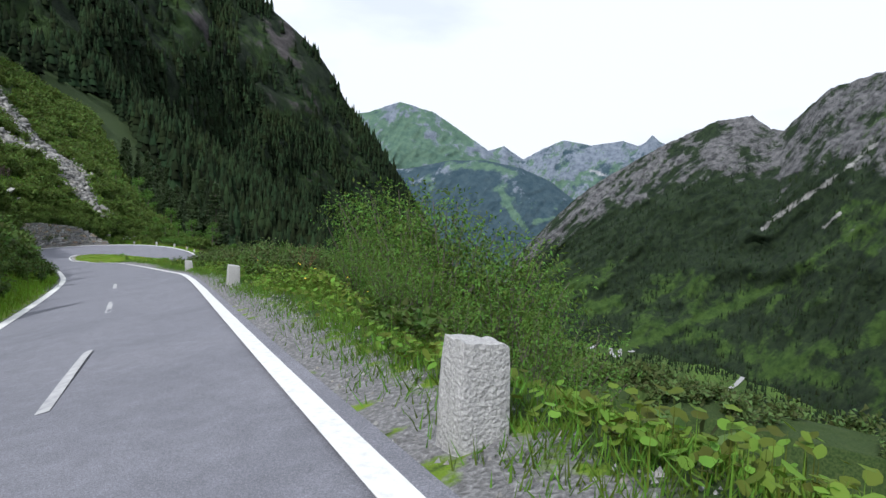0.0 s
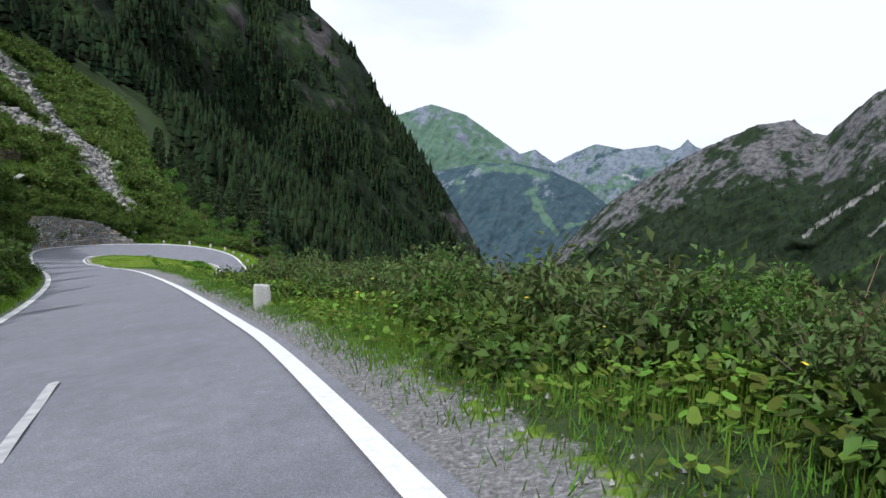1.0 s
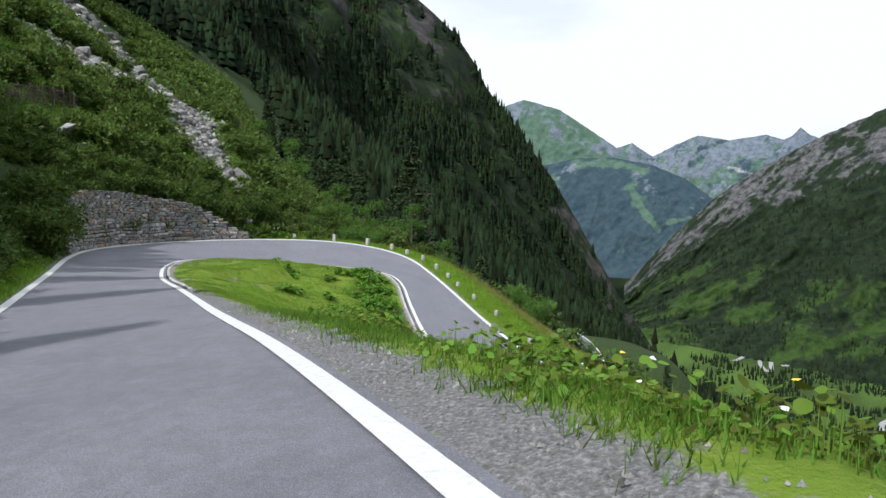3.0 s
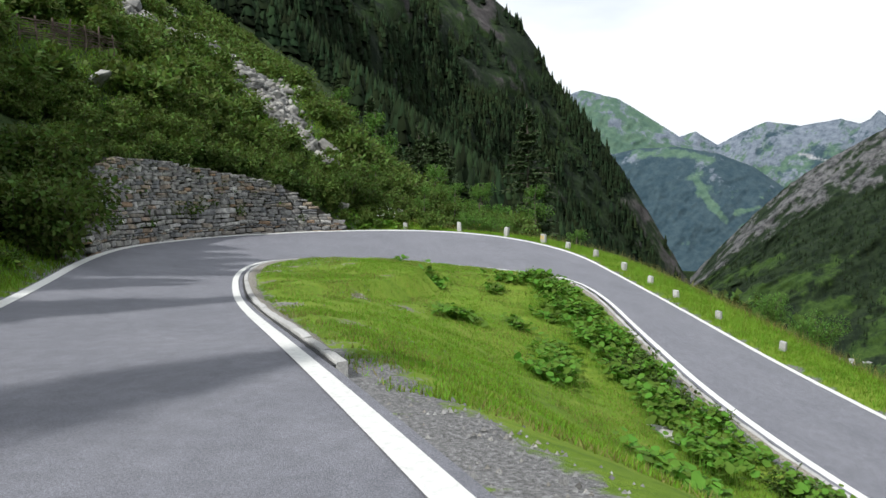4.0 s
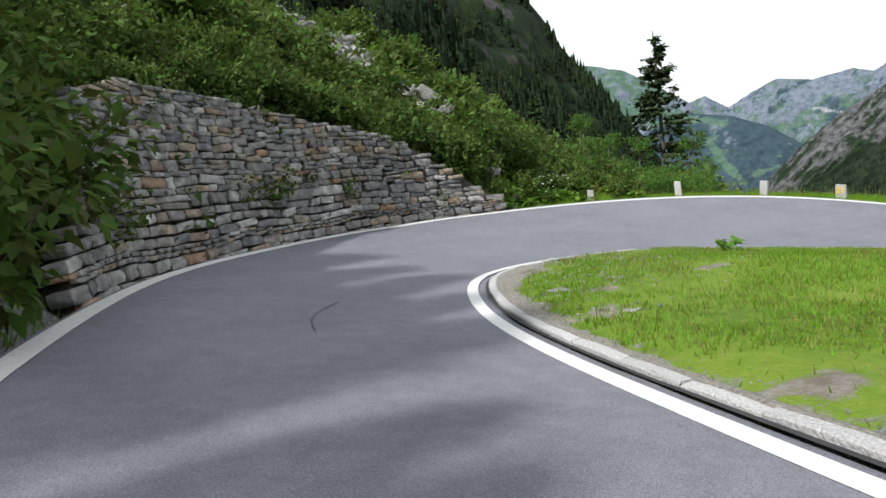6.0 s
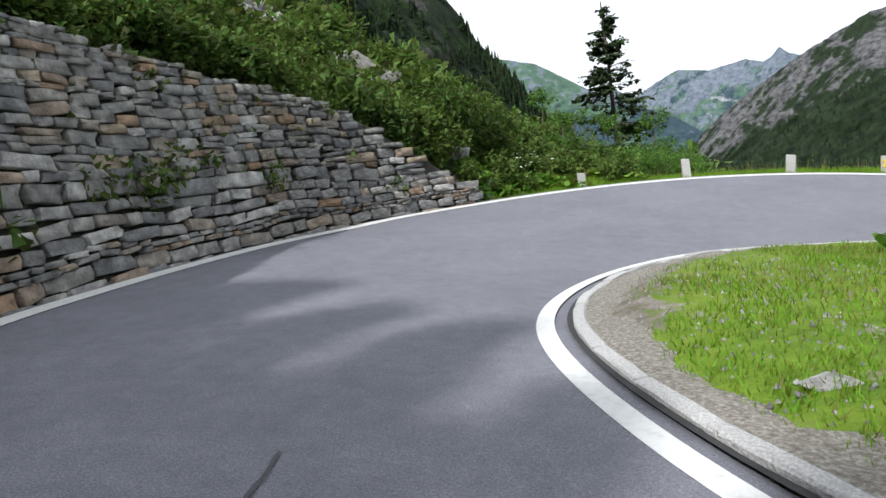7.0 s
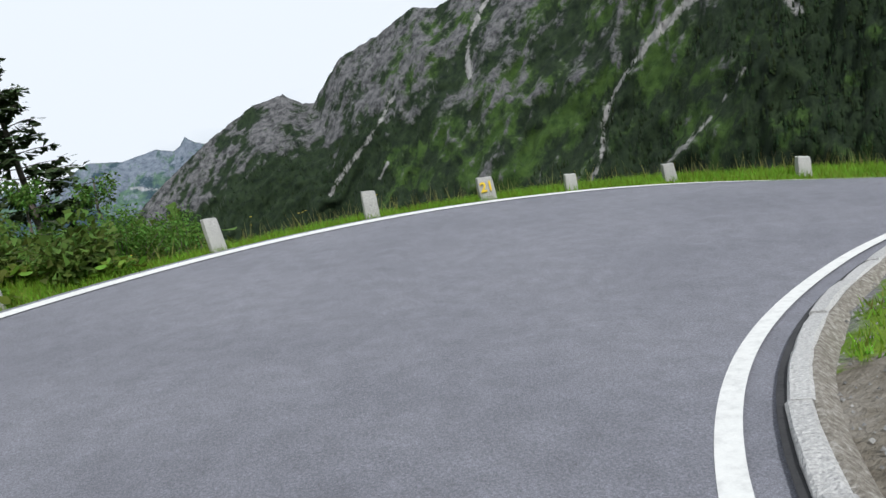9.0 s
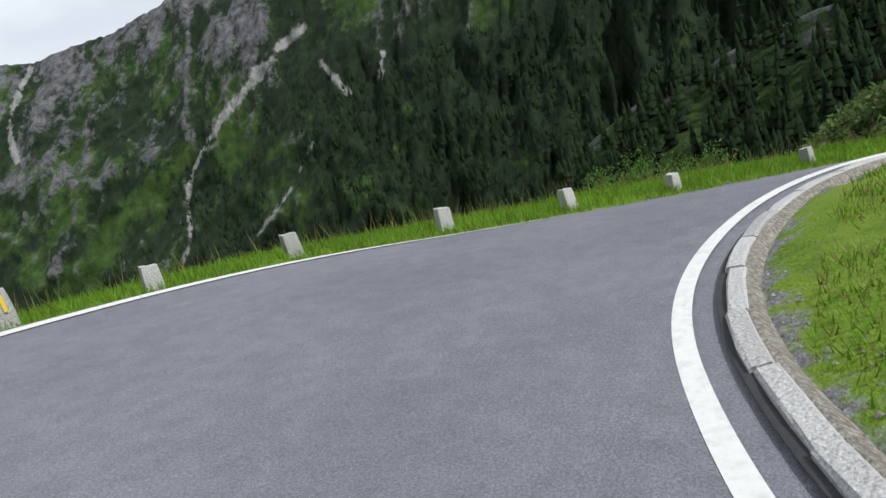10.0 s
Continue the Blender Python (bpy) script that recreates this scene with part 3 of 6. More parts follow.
# ---- far woods ----
def conifer_template(seed, tiers=5, sides=7):
    r = np.random.RandomState(seed)
    v, f = [], []
    gap = 0.86 / tiers
    for t in range(tiers):
        z0, z1 = 0.06 + gap * t, 0.06 + gap * (t + 2.1)
        rad = 0.2 * (1 - t / (tiers + 0.4)) + 0.012
        base = len(v)
        for k in range(sides):
            a = 2 * math.pi * (k + 0.5 * t) / sides + r.uniform(-0.2, 0.2)
            q = rad * (1.1 if k % 2 else 0.72) * r.uniform(0.8, 1.15)
            v.append((q * math.cos(a), q * math.sin(a), z0 + r.uniform(-0.03, 0.03)))
        v.append((0, 0, min(z1, 1.0) if t < tiers - 1 else 1.0))
        for k in range(sides):
            f.append((base + k, base + (k + 1) % sides, base + sides))
    return np.array(v), np.array(f)


def woods(name, spots, heights, material, label, seed, tiers=5, sides=7):
    r = np.random.RandomState(seed)
    V, F, off = [], [], 0
    kinds = [conifer_template(seed + k, tiers, sides) for k in range(4)]
    for i, (p, h) in enumerate(zip(spots, heights)):
        tv, tf = kinds[i % 4]
        a = r.uniform(0, 6.28)
        c, s_ = math.cos(a), math.sin(a)
        wide = h * r.uniform(0.75, 1.1)
        q = np.stack([(tv[:, 0] * c - tv[:, 1] * s_) * wide, (tv[:, 0] * s_ + tv[:, 1] * c) * wide, tv[:, 2] * h - 0.04 * h], 1) + p
        V.append(q)
        F.append(tf + off)
        off += len(tv)
    return mesh_object(name, np.vstack(V), np.vstack(F), material, label=label, category="forest", kind="stuff")


NEEDLES_FAR = mat("far_needles", [(0.006, 0.011, 0.006), (0.013, 0.022, 0.010), (0.028, 0.040, 0.014)], 0.02, 0.95, 0.0, spread=0.7, island=0.5)


def on_mesh(grids, count, seed, keep, low=0.0, high=1.0):
    _, x, y, z, rock, A, V, meadow = grids
    r = np.random.RandomState(seed)
    nu, nv = x.shape
    spots = []
    for _ in range(count * 6):
        i, k = r.uniform(0, nu - 2), r.uniform(low, high) * (nv - 8)
        a, b, fi, fk = int(i), int(k), i - int(i), k - int(k)
        if not keep(A[a, b], V[a, b], rock[a, b], meadow[a, b], r):
            continue
        q = [g[a, b] * (1 - fi) * (1 - fk) + g[a + 1, b] * fi * (1 - fk) + g[a, b + 1] * (1 - fi) * fk + g[a + 1, b + 1] * fi * fk for g in (x, y, z)]
        spots.append(q)
        if len(spots) >= count:
            break
    return np.array(spots)


sp = on_mesh(FLANK, 7500, 61, lambda a, v, k, m, r: k < 0.30 and r.uniform() < (1.0 if m < 0.38 else 0.12) and a < 62)
NEEDLES_FAR.node_tree.nodes["Principled BSDF"].inputs["Specular IOR Level"].default_value = 0.05
woods("flank_forest", sp, np.random.RandomState(5).uniform(7, 13, len(sp)), NEEDLES_FAR, "dense dark spruce forest on the steep flank", 71, 4, 7)
sp = on_mesh(SIDE, 11000, 62, lambda a, v, k, m, r: k < 0.45 and v < 0.62 - 0.2 * (-30 < a < -17) + 0.1 * (a > -17) and m < 0.45 and (a < -35 or a > -17 or r.uniform() < 0.55))
woods("valley_side_forest", sp, np.random.RandomState(6).uniform(9, 17, len(sp)), NEEDLES_FAR, "dark spruce forest across the valley", 72, 4, 6)
sp = on_mesh(SPUR, 900, 63, lambda a, v, k, m, r: a > -97 and (v < 0.93 or a > -83) and (m < 0.5 or r.uniform() < 0.3))
woods("spur_forest", sp, np.random.RandomState(7).uniform(8, 15, len(sp)), NEEDLES_FAR, "dark spruce forest below the road", 73)


# ---- leaves, bushes, grass ----
def leaf_material(name, dark, light, spread=0.6, island=0.35, through_light=0.4, rough=0.7):
    m = mat(name, [dark, light], 1.2, rough, 0.0, spread=spread, island=island)
    n, l = m.node_tree.nodes, m.node_tree.links
    b, out = n["Principled BSDF"], n["Material Output"]
    b.inputs["Specular IOR Level"].default_value = 0.25
    tr = n.new("ShaderNodeBsdfTranslucent")
    mix = n.new("ShaderNodeMixShader")
    mix.inputs[0].default_value = through_light
    l.new(b.inputs["Base Color"].links[0].from_socket, tr.inputs["Color"])
    l.new(b.outputs[0], mix.inputs[1])
    l.new(tr.outputs[0], mix.inputs[2])
    l.new(mix.outputs[0], out.inputs["Surface"])
    return m


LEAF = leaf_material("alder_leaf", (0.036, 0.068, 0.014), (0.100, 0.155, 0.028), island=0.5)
# brighter copy of the alder leaf: sunlight on the slope is in its colour
LEAF_LIT = leaf_material("alder_leaf_sunlit", (0.050, 0.088, 0.017), (0.135, 0.195, 0.036), island=0.5)
LEAF_PALE = leaf_material("willow_leaf", (0.060, 0.135, 0.022), (0.14, 0.26, 0.045))
LEAF_WILLOW = leaf_material("willow_leaf_dark", (0.055, 0.12, 0.02), (0.15, 0.25, 0.042), island=0.5)
LEAF_DULL = leaf_material("shrub_leaf", (0.048, 0.085, 0.022), (0.135, 0.18, 0.055), island=0.55)
LEAF_BIG = leaf_material("butterbur_leaf", (0.07, 0.16, 0.015), (0.15, 0.29, 0.035))
BLADE = leaf_material("grass_blade", (0.098, 0.195, 0.012), (0.215, 0.350, 0.030), island=0.5)
BLADE_VERGE = leaf_material("verge_blade", (0.055, 0.125, 0.012), (0.14, 0.24, 0.03), island=0.45)
LEAF_VERGE = leaf_material("verge_leaf", (0.070, 0.135, 0.014), (0.19, 0.265, 0.035), island=0.6)
BLADE_DRY = leaf_material("dry_grass_blade", (0.15, 0.14, 0.045), (0.29, 0.265, 0.09), island=0.4)
NEEDLES = leaf_material("spruce_needles", (0.022, 0.044, 0.018), (0.066, 0.098, 0.034), through_light=0.2)
BARK = mat("bark", [(0.05, 0.04, 0.03), (0.10, 0.085, 0.07), (0.17, 0.15, 0.13)], 6, 0.9, 0.8, 20)
TWIG_RED = mat("dry_twigs", [(0.12, 0.06, 0.035), (0.22, 0.13, 0.08)], 5, 0.9, 0.0)
PETAL = mat("yellow_petal", [(0.65, 0.45, 0.02), (0.8, 0.6, 0.03)], 5, 0.6, 0.0)
PETAL_WHITE = mat("white_umbel", [(0.6, 0.62, 0.55), (0.8, 0.8, 0.75)], 5, 0.7, 0.0)


def tube(verts, faces, path, r0, r1, sides=5):
    p = np.array(path, float)
    n = len(p)
    base = len(verts)
    for i in range(n):
        d = Vector(p[min(i + 1, n - 1)] - p[max(i - 1, 0)]).normalized()
        a = d.orthogonal().normalized()
        b = d.cross(a)
        rad = r0 + (r1 - r0) * i / (n - 1)
        for k in range(sides):
            t = 2 * math.pi * k / sides
            verts.append(tuple(Vector(p[i]) + a * math.cos(t) * rad + b * math.sin(t) * rad))
    for i in range(n - 1):
        for k in range(sides):
            k2 = (k + 1) % sides
            faces.append((base + i * sides + k, base + i * sides + k2, base + (i + 1) * sides + k2, base + (i + 1) * sides + k))


def leaves_at(points, outward, size, r, slim=0.5, droop=0.3, folded=True):
    """Folded leaves (two quads of one shape) at points; vectorised."""
    n = len(points)
    d = outward + r.normal(0, 0.55, (n, 3)) + np.array([0, 0, -droop])
    d /= np.linalg.norm(d, axis=1, keepdims=True) + 1e-9
    up = r.normal(0, 0.45, (n, 3)) + np.array([0, 0, 1.0])
    s = np.cross(d, up)
    s /= np.linalg.norm(s, axis=1, keepdims=True) + 1e-9
    u = np.cross(s, d)
    L = (size * r.uniform(0.6, 1.3, n))[:, None]
    w = L * slim
    if not folded:
        v = np.stack([points, points + d * L + s * w * 0.5, points + d * L - s * w * 0.5 + u * L * 0.15], 1)
        return v.reshape(-1, 3), np.arange(3 * n).reshape(n, 3)
    v = np.stack([points, points + d * L * 0.45 + s * w * 0.5 + u * L * 0.10, points + d * L - u * L * 0.12, points + d * L * 0.45 - s * w * 0.5 + u * L * 0.10], 1)
    i = np.arange(n)[:, None] * 4
    f = np.concatenate([i + np.array([[0, 1, 2]]), i + np.array([[0, 2, 3]])])
    return v.reshape(-1, 3), f


def bush_parts(seed, radius, height, n_leaves, leaf, stems=9, slim=0.5, folded=True):
    r = np.random.RandomState(seed)
    sv, sf, tips = [], [], []
    for k in range(stems):
        a = 2 * math.pi * k / stems + r.uniform(-0.4, 0.4)
        reach, top = radius * r.uniform(0.25, 0.95), height * r.uniform(0.6, 1.05)
        path = [(0.1 * radius * math.cos(a), 0.1 * radius * math.sin(a), -0.15)]
        for q in (0.3, 0.6, 1.0):
            path.append((reach * q ** 1.2 * math.cos(a + 0.3 * q) + r.normal(0, 0.04), reach * q ** 1.2 * math.sin(a + 0.3 * q) + r.normal(0, 0.04), top * q * (1 - 0.12 * q * reach / radius)))
        tube(sv, sf, path, min(0.018 * height, 0.034), min(0.004 * height, 0.008), 4)
        for q in range(3):
            t = r.uniform(0.35, 1.0)
            i = min(int(t * 3), 2)
            tips.append(np.array(path[i]) * (1 - (t * 3 - i)) + np.array(path[i + 1]) * (t * 3 - i))
        tips.append(np.array(path[-1]))
    tips = np.array(tips)
    which = r.randint(0, len(tips), n_leaves)
    g = r.normal(0, 1, (n_leaves, 3))
    g /= np.linalg.norm(g, axis=1, keepdims=True)
    rad = (radius * 0.34) * r.uniform(0.25, 1.0, n_leaves) ** 0.6
    pts = tips[which] + g * rad[:, None] * np.array([1, 1, 0.8])
    pts[:, 2] = np.maximum(pts[:, 2], 0.02)
    lv, lf = leaves_at(pts, g, leaf, r, slim, 0.3, folded)
    return (sv, sf), (lv, lf)


BUSHES = {}
SPRIG = {}


def bush_kind(key, seeds, radius, height, n_leaves, leaf, material, stems=9, slim=0.5, folded=True):
    BUSHES[key], SPRIG[key] = [], []
    for s in seeds:
        (sv, sf), (lv, lf) = bush_parts(s, radius, height, n_leaves, leaf, stems, slim, folded)
        stem, crown = fast_mesh("stem", sv, sf), fast_mesh("foliage", lv, lf)
        stem.materials.append(BARK)
        crown.materials.append(material)
        BUSHES[key].append((stem, crown))
        SPRIG[key].append((lv, lf))


bush_kind("alder", (1, 2, 3, 4, 5), 1.5, 2.2, 1100, 0.23, LEAF_LIT, 10, 0.62)
bush_kind("willow", (11, 12, 13), 1.5, 2.6, 3400, 0.135, LEAF_PALE, 16, 0.42)
bush_kind("tall_willow", (71, 72, 73), 1.6, 4.1, 3300, 0.115, LEAF_WILLOW, 20, 0.42)
bush_kind("shrub", (21, 22, 23, 24, 25), 1.1, 1.1, 1050, 0.14, LEAF_DULL, 12, 0.5)
bush_kind("elder", (61, 62, 63), 1.25, 2.1, 1500, 0.21, LEAF, 9, 0.45)
bush_kind("low", (31, 32, 33), 0.8, 0.55, 420, 0.15, LEAF, 9, 0.6)
bush_kind("clump", (51, 52, 53, 54), 1.6, 1.9, 170, 0.62, LEAF, 7, 0.7, False)
bush_kind("thicket", (41, 42, 43, 44), 1.5, 2.0, 420, 0.40, LEAF, 8, 0.62, False)


def kept_clear(x, y):
    """The open ground before the fence on the bank and round its slab of rock."""
    x, y = np.asarray(x, float), np.asarray(y, float)
    near = np.hypot(x + 25.8, y - 12.9) < 1.5
    for u in np.linspace(0, 1, 9):
        fx, fy = -29.0 - 1.4 * u, 11.2 + 5.6 * u
        for w in (0.0, 1.0, 2.0):
            near |= np.hypot(x - fx - 0.93 * w, y - fy + 0.36 * w) < 1.0
    return near


def bush(kind, x, y, scale, r, label, group, category="bush", name="bush", flat=1.0):
    if kept_clear(x, y):
        return None
    stem, foliage = BUSHES[kind][r.randint(0, len(BUSHES[kind]))]
    top = tagged(new(name), label, category, group)
    top.matrix_basis = pose(x, y, float(zg(x, y)) - 0.05, r.uniform(-5, 5), r.uniform(-5, 5), r.uniform(0, 360)) @ Matrix.Diagonal((scale, scale, scale * flat * r.uniform(0.85, 1.15), 1))
    for part_name, me in (("stem", stem), ("foliage", foliage)):
        o = new(part_name, me)
        o.parent = top
    return top


def thicket(name, kind, spots, scales, r, label, material, flat=1.0):
    """Bushes too many to count, as one mesh."""
    V, F, off = [], [], 0
    spots, scales = np.array(spots), np.array(scales)
    free = ~kept_clear(spots[:, 0], spots[:, 1])
    spots, scales = spots[free], scales[free]
    z = zg(spots[:, 0], spots[:, 1])
    for (x, y), h, sc in zip(spots, z, scales):
        lv, lf = SPRIG[kind][r.randint(0, len(SPRIG[kind]))]
        a = r.uniform(0, 6.28)
        c, s_ = math.cos(a) * sc, math.sin(a) * sc
        V.append(np.stack([lv[:, 0] * c - lv[:, 1] * s_ + x, lv[:, 0] * s_ + lv[:, 1] * c + y, lv[:, 2] * sc * flat * r.uniform(0.8, 1.2) + h - 0.05], 1))
        F.append(lf + off)
        off += len(lv)
    return mesh_object(name, np.vstack(V), np.vstack(F), material, label=label, category="bushes", kind="stuff")


def side_points(poly, d0, d1, i0, i1, count, r, side=1):
    """Random spots beside a line: side 1 is the left of its way, -1 the right."""
    d = np.gradient(poly[:, :2], axis=0)
    d /= np.linalg.norm(d, axis=1, keepdims=True)
    i = r.randint(i0, i1, count)
    off = r.uniform(d0, d1, count)[:, None] * side
    return poly[i, :2] + off * np.stack([-d[i, 1], d[i, 0]], 1) + r.normal(0, 0.15, (count, 2))


def inner_i(x):
    half = int(np.argmin(np.hypot(inner[:, 0] + 13.9, inner[:, 1] - 13.4)))
    return int(np.argmin(np.abs(inner[:half, 0] - x)))


def inner_low(x):
    """Index on the falling half of the inner line."""
    half = int(np.argmin(np.hypot(inner[:, 0] + 13.9, inner[:, 1] - 13.4))) + 25
    return half + int(np.argmin(np.abs(inner[half:, 0] - x)))


def outer_i(x, y):
    return int(np.argmin(np.hypot(outer[:, 0] - x, outer[:, 1] - y)))


rb = np.random.RandomState(100)
G_VERGE, G_BANK, G_SLOPE = "shrubs below the road", "bushes on the bank above the road", "bushes on the slope beyond the bend"
# the tall willow beside the straight, and shrubs along the broken edge
for bx, by, sc in ((54.9, -38.6, 1.15), (53.6, -36.6, 1.05), (56.4, -39.4, 1.08), (55.4, -37.2, 1.2), (57.4, -38.4, 1.15), (58.2, -37.0, 1.15), (56.4, -36.0, 1.2), (59.4, -39.8, 0.9), (58.2, -40.6, 0.8), (52.4, -34.6, 0.85), (53.0, -37.4, 0.75),
                   (56.2, -42.2, 0.55), (57.3, -43.2, 0.48), (55.9, -40.8, 0.65), (55.0, -41.4, 0.45), (57.4, -41.6, 0.58), (57.0, -44.2, 0.36), (58.3, -44.6, 0.42), (59.2, -42.8, 0.55), (54.3, -40.2, 0.5)):
    bush("tall_willow", bx, by, sc, rb, "tall leafy green willow bush on the road verge", G_VERGE)
for bx, by, sc in ((55.6, -38.8, 0.6), (57.2, -40.0, 0.6), (58.6, -41.6, 0.6), (54.2, -37.2, 0.6)):
    bush("willow", bx, by, sc, rb, "leafy green willow bush on the road verge", G_VERGE)
for p in side_points(inner, 2.5, 4.8, inner_i(50), inner_i(31), 54, rb, -1):
    bush("shrub", *p, rb.uniform(0.6, 0.9), rb, "dense dull-green shrub on the steep verge", G_VERGE)
for p in side_points(inner, 5.0, 9.0, inner_i(52), inner_i(33), 40, rb, -1):
    bush("shrub", *p, rb.uniform(0.65, 0.95), rb, "dense dull-green shrub on the steep verge", G_VERGE)
for p in side_points(inner, 2.3, 3.6, inner_i(54), inner_i(30), 24, rb, -1):
    bush("low", *p, rb.uniform(0.6, 1.0), rb, "low leafy green bush on the road verge", G_VERGE)
sp = np.vstack([side_points(inner, 8, 16, inner_i(76), inner_i(12), 130, rb, -1), side_points(inner, 15, 34, inner_i(80), inner_i(8), 150, rb, -1)])
thicket("valley_slope_thicket", "clump", sp, rb.uniform(0.6, 1.0, len(sp)), rb, "dense green thicket falling away below the road", LEAF_DULL)

for p in side_points(inner, 1.7, 2.9, inner_i(57), inner_i(29), 30, rb, -1):
    bush("low", *p, rb.uniform(0.6, 0.9), rb, "low leafy green bush on the road verge", G_VERGE)

for p in side_points(inner, 2.8, 5.5, inner_i(50), inner_i(30), 16, rb, -1):
    bush("willow", *p, rb.uniform(0.3, 0.46), rb, "small pale willow bush among the shrubs", G_VERGE)

# bank on the uphill side of the straight
sp = np.vstack([side_points(outer, 1.8, 9, outer_i(48, -44), outer_i(-20, 8.6), 260, rb, 1), side_points(outer, 8, 26, outer_i(40, -36), outer_i(-20, 8.6), 240, rb, 1)])
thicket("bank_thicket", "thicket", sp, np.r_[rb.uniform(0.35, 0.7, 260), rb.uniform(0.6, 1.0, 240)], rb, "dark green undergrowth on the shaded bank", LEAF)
# above the wall and on the slope behind the bend
for p in side_points(outer, 2.2, 8, outer_i(-16.5, 8.6), outer_i(-18.4, 23.2), 46, rb, 1):
    bush("alder", *p, rb.uniform(0.4, 0.75), rb, "green alder bush on the slope above the wall", G_BANK)
SLIDE = [(-93, 56), (-70, 48), (-49, 38.5), (-39, 34.6), (-34, 31.6), (-30.5, 29.6), (-27.3, 27.6), (-26.2, 28.4), (-24.3, 29.6)]
LOBE = [(-46, 24.5), (-44.6, 27.5), (-44, 29.8), (-41, 32.5), (-37.7, 34)]
slide = np.vstack([resample(np.c_[np.array(line, float), np.zeros(len(line))], 0.5) for line in (SLIDE, LOBE)])
bx, by = rb.uniform(-125, -14, 9000), rb.uniform(8, 130, 9000)
xc = -24 - 0.42 * (by - 26)
ok = (bx - xc < 14) & (bx - xc > -75) & (by < np.where(bx < -31, 52 + 0.72 * (-31 - bx), 58)) & ~((bx > -21.5) & (by < 36))
ok &= ~((by < 25) & (gsample(_do, bx, by) < 5.5))
ok &= nearest(slide, bx, by)[0] > 1.9 + 0.11 * np.clip(-25 - bx, 0, 60)
near_ok = ok & (np.hypot(bx + 18, by - 20) < 34)
sp = np.stack([bx, by], 1)[near_ok][:520]
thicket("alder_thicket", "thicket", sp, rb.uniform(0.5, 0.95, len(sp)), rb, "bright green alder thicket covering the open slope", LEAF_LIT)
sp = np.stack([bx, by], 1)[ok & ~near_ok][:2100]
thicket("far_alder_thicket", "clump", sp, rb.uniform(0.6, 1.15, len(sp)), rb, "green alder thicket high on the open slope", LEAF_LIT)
for bx, by, sc in ((-20.7, 27.7, 0.8), (-19.6, 29.1, 0.7), (-22.0, 30.7, 0.8), (-18.5, 32.0, 0.75), (-17.5, 36.2, 0.9), (-19.9, 33.9, 0.85), (-15.9, 39.4, 0.9), (-16.1, 33.4, 0.6), (-23.1, 33.5, 0.8), (-22.2, 37.2, 0.85), (-25.4, 35.4, 0.8)):
    bush("alder", bx, by, sc, rb, "bushy green alder beside the outside of the bend", G_SLOPE)
for bx, by, sc in ((3.2, 26.0, 0.75), (5.0, 25.0, 0.8), (9.0, 23.2, 0.5), (12, 22.4, 0.45), (16, 21.7, 0.8), (7.0, 26, 0.55), (10.5, 25, 0.5)):
    bush("willow", bx, by, sc * 0.85, rb, "pale green willow bush behind the bollards", G_SLOPE)
sp = np.vstack([side_points(outer, 5.5, 14, outer_i(-9, 28), outer_i(18, 13.6), 60, rb, 1), side_points(outer, 12, 40, outer_i(-15, 27), outer_i(60, 19.2), 260, rb, 1)])
_az = np.degrees(np.arctan2(26.5 - sp[:, 0], sp[:, 1] + 18.4))
sp = sp[~((_az > 16) & (_az < 23.5) & (sp[:, 1] > 26))]
thicket("lower_slope_thicket", "clump", sp, rb.uniform(0.4, 0.75, len(sp)), rb, "green alder thicket on the slope below the bend", LEAF)
for x_, y_ in side_points(inner, 0.95, 2.6, inner_low(2), inner_low(15), 22, rb, -1):
    bush("low", x_, y_, rb.uniform(0.55, 0.85), rb, "low leafy bush beside the falling road", G_SLOPE)
sp = np.stack([rb.uniform(43, 125, 380), rb.uniform(-6, 30, 380)], 1)
thicket("far_verge_thicket", "clump", sp, rb.uniform(0.7, 1.15, len(sp)), rb, "dense green thicket on the slope far below the road", LEAF_DULL)
sp = side_points(inner, 4.5, 8, inner_low(24), inner_low(70), 70, rb, -1)
thicket("inner_bank_thicket", "thicket", sp, rb.uniform(0.5, 0.9, len(sp)), rb, "bright green bushes on the bank between the roads", LEAF)
sp = side_points(outer, 1.5, 8.0, outer_i(-17.2, 9.4), outer_i(-18.4, 23.2), 230, rb, 1)
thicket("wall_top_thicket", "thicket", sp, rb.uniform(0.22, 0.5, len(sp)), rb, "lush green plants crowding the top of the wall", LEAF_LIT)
sp = np.vstack([side_points(outer, 0.9, 5.0, outer_i(46, -42), outer_i(-17.0, 9.2), 330, rb, 1), side_points(outer, 0.8, 2.2, outer_i(-14, 6.4), outer_i(-17.2, 9.4), 40, rb, 1)])
thicket("bank_foot_plants", "thicket", sp, rb.uniform(0.18, 0.4, len(sp)), rb, "tangled green plants at the foot of the bank", LEAF)
sp = np.vstack([np.array([-20.3, 23.6]) + rb.normal(0, 0.7, (40, 2)), np.array([-20.6, 24.9]) + rb.normal(0, 0.9, (36, 2)), np.array([-19.0, 26.6]) + rb.normal(0, 0.8, (26, 2)), np.array([-18.4, 29.6]) + rb.normal(0, 1.2, (30, 2))])
sp = sp[gsample(_do, sp[:, 0], sp[:, 1]) > 1.0]
thicket("wall_end_plants", "thicket", sp, rb.uniform(0.22, 0.42, len(sp)), rb, "ferns and leafy plants beside the end of the wall", LEAF_LIT)
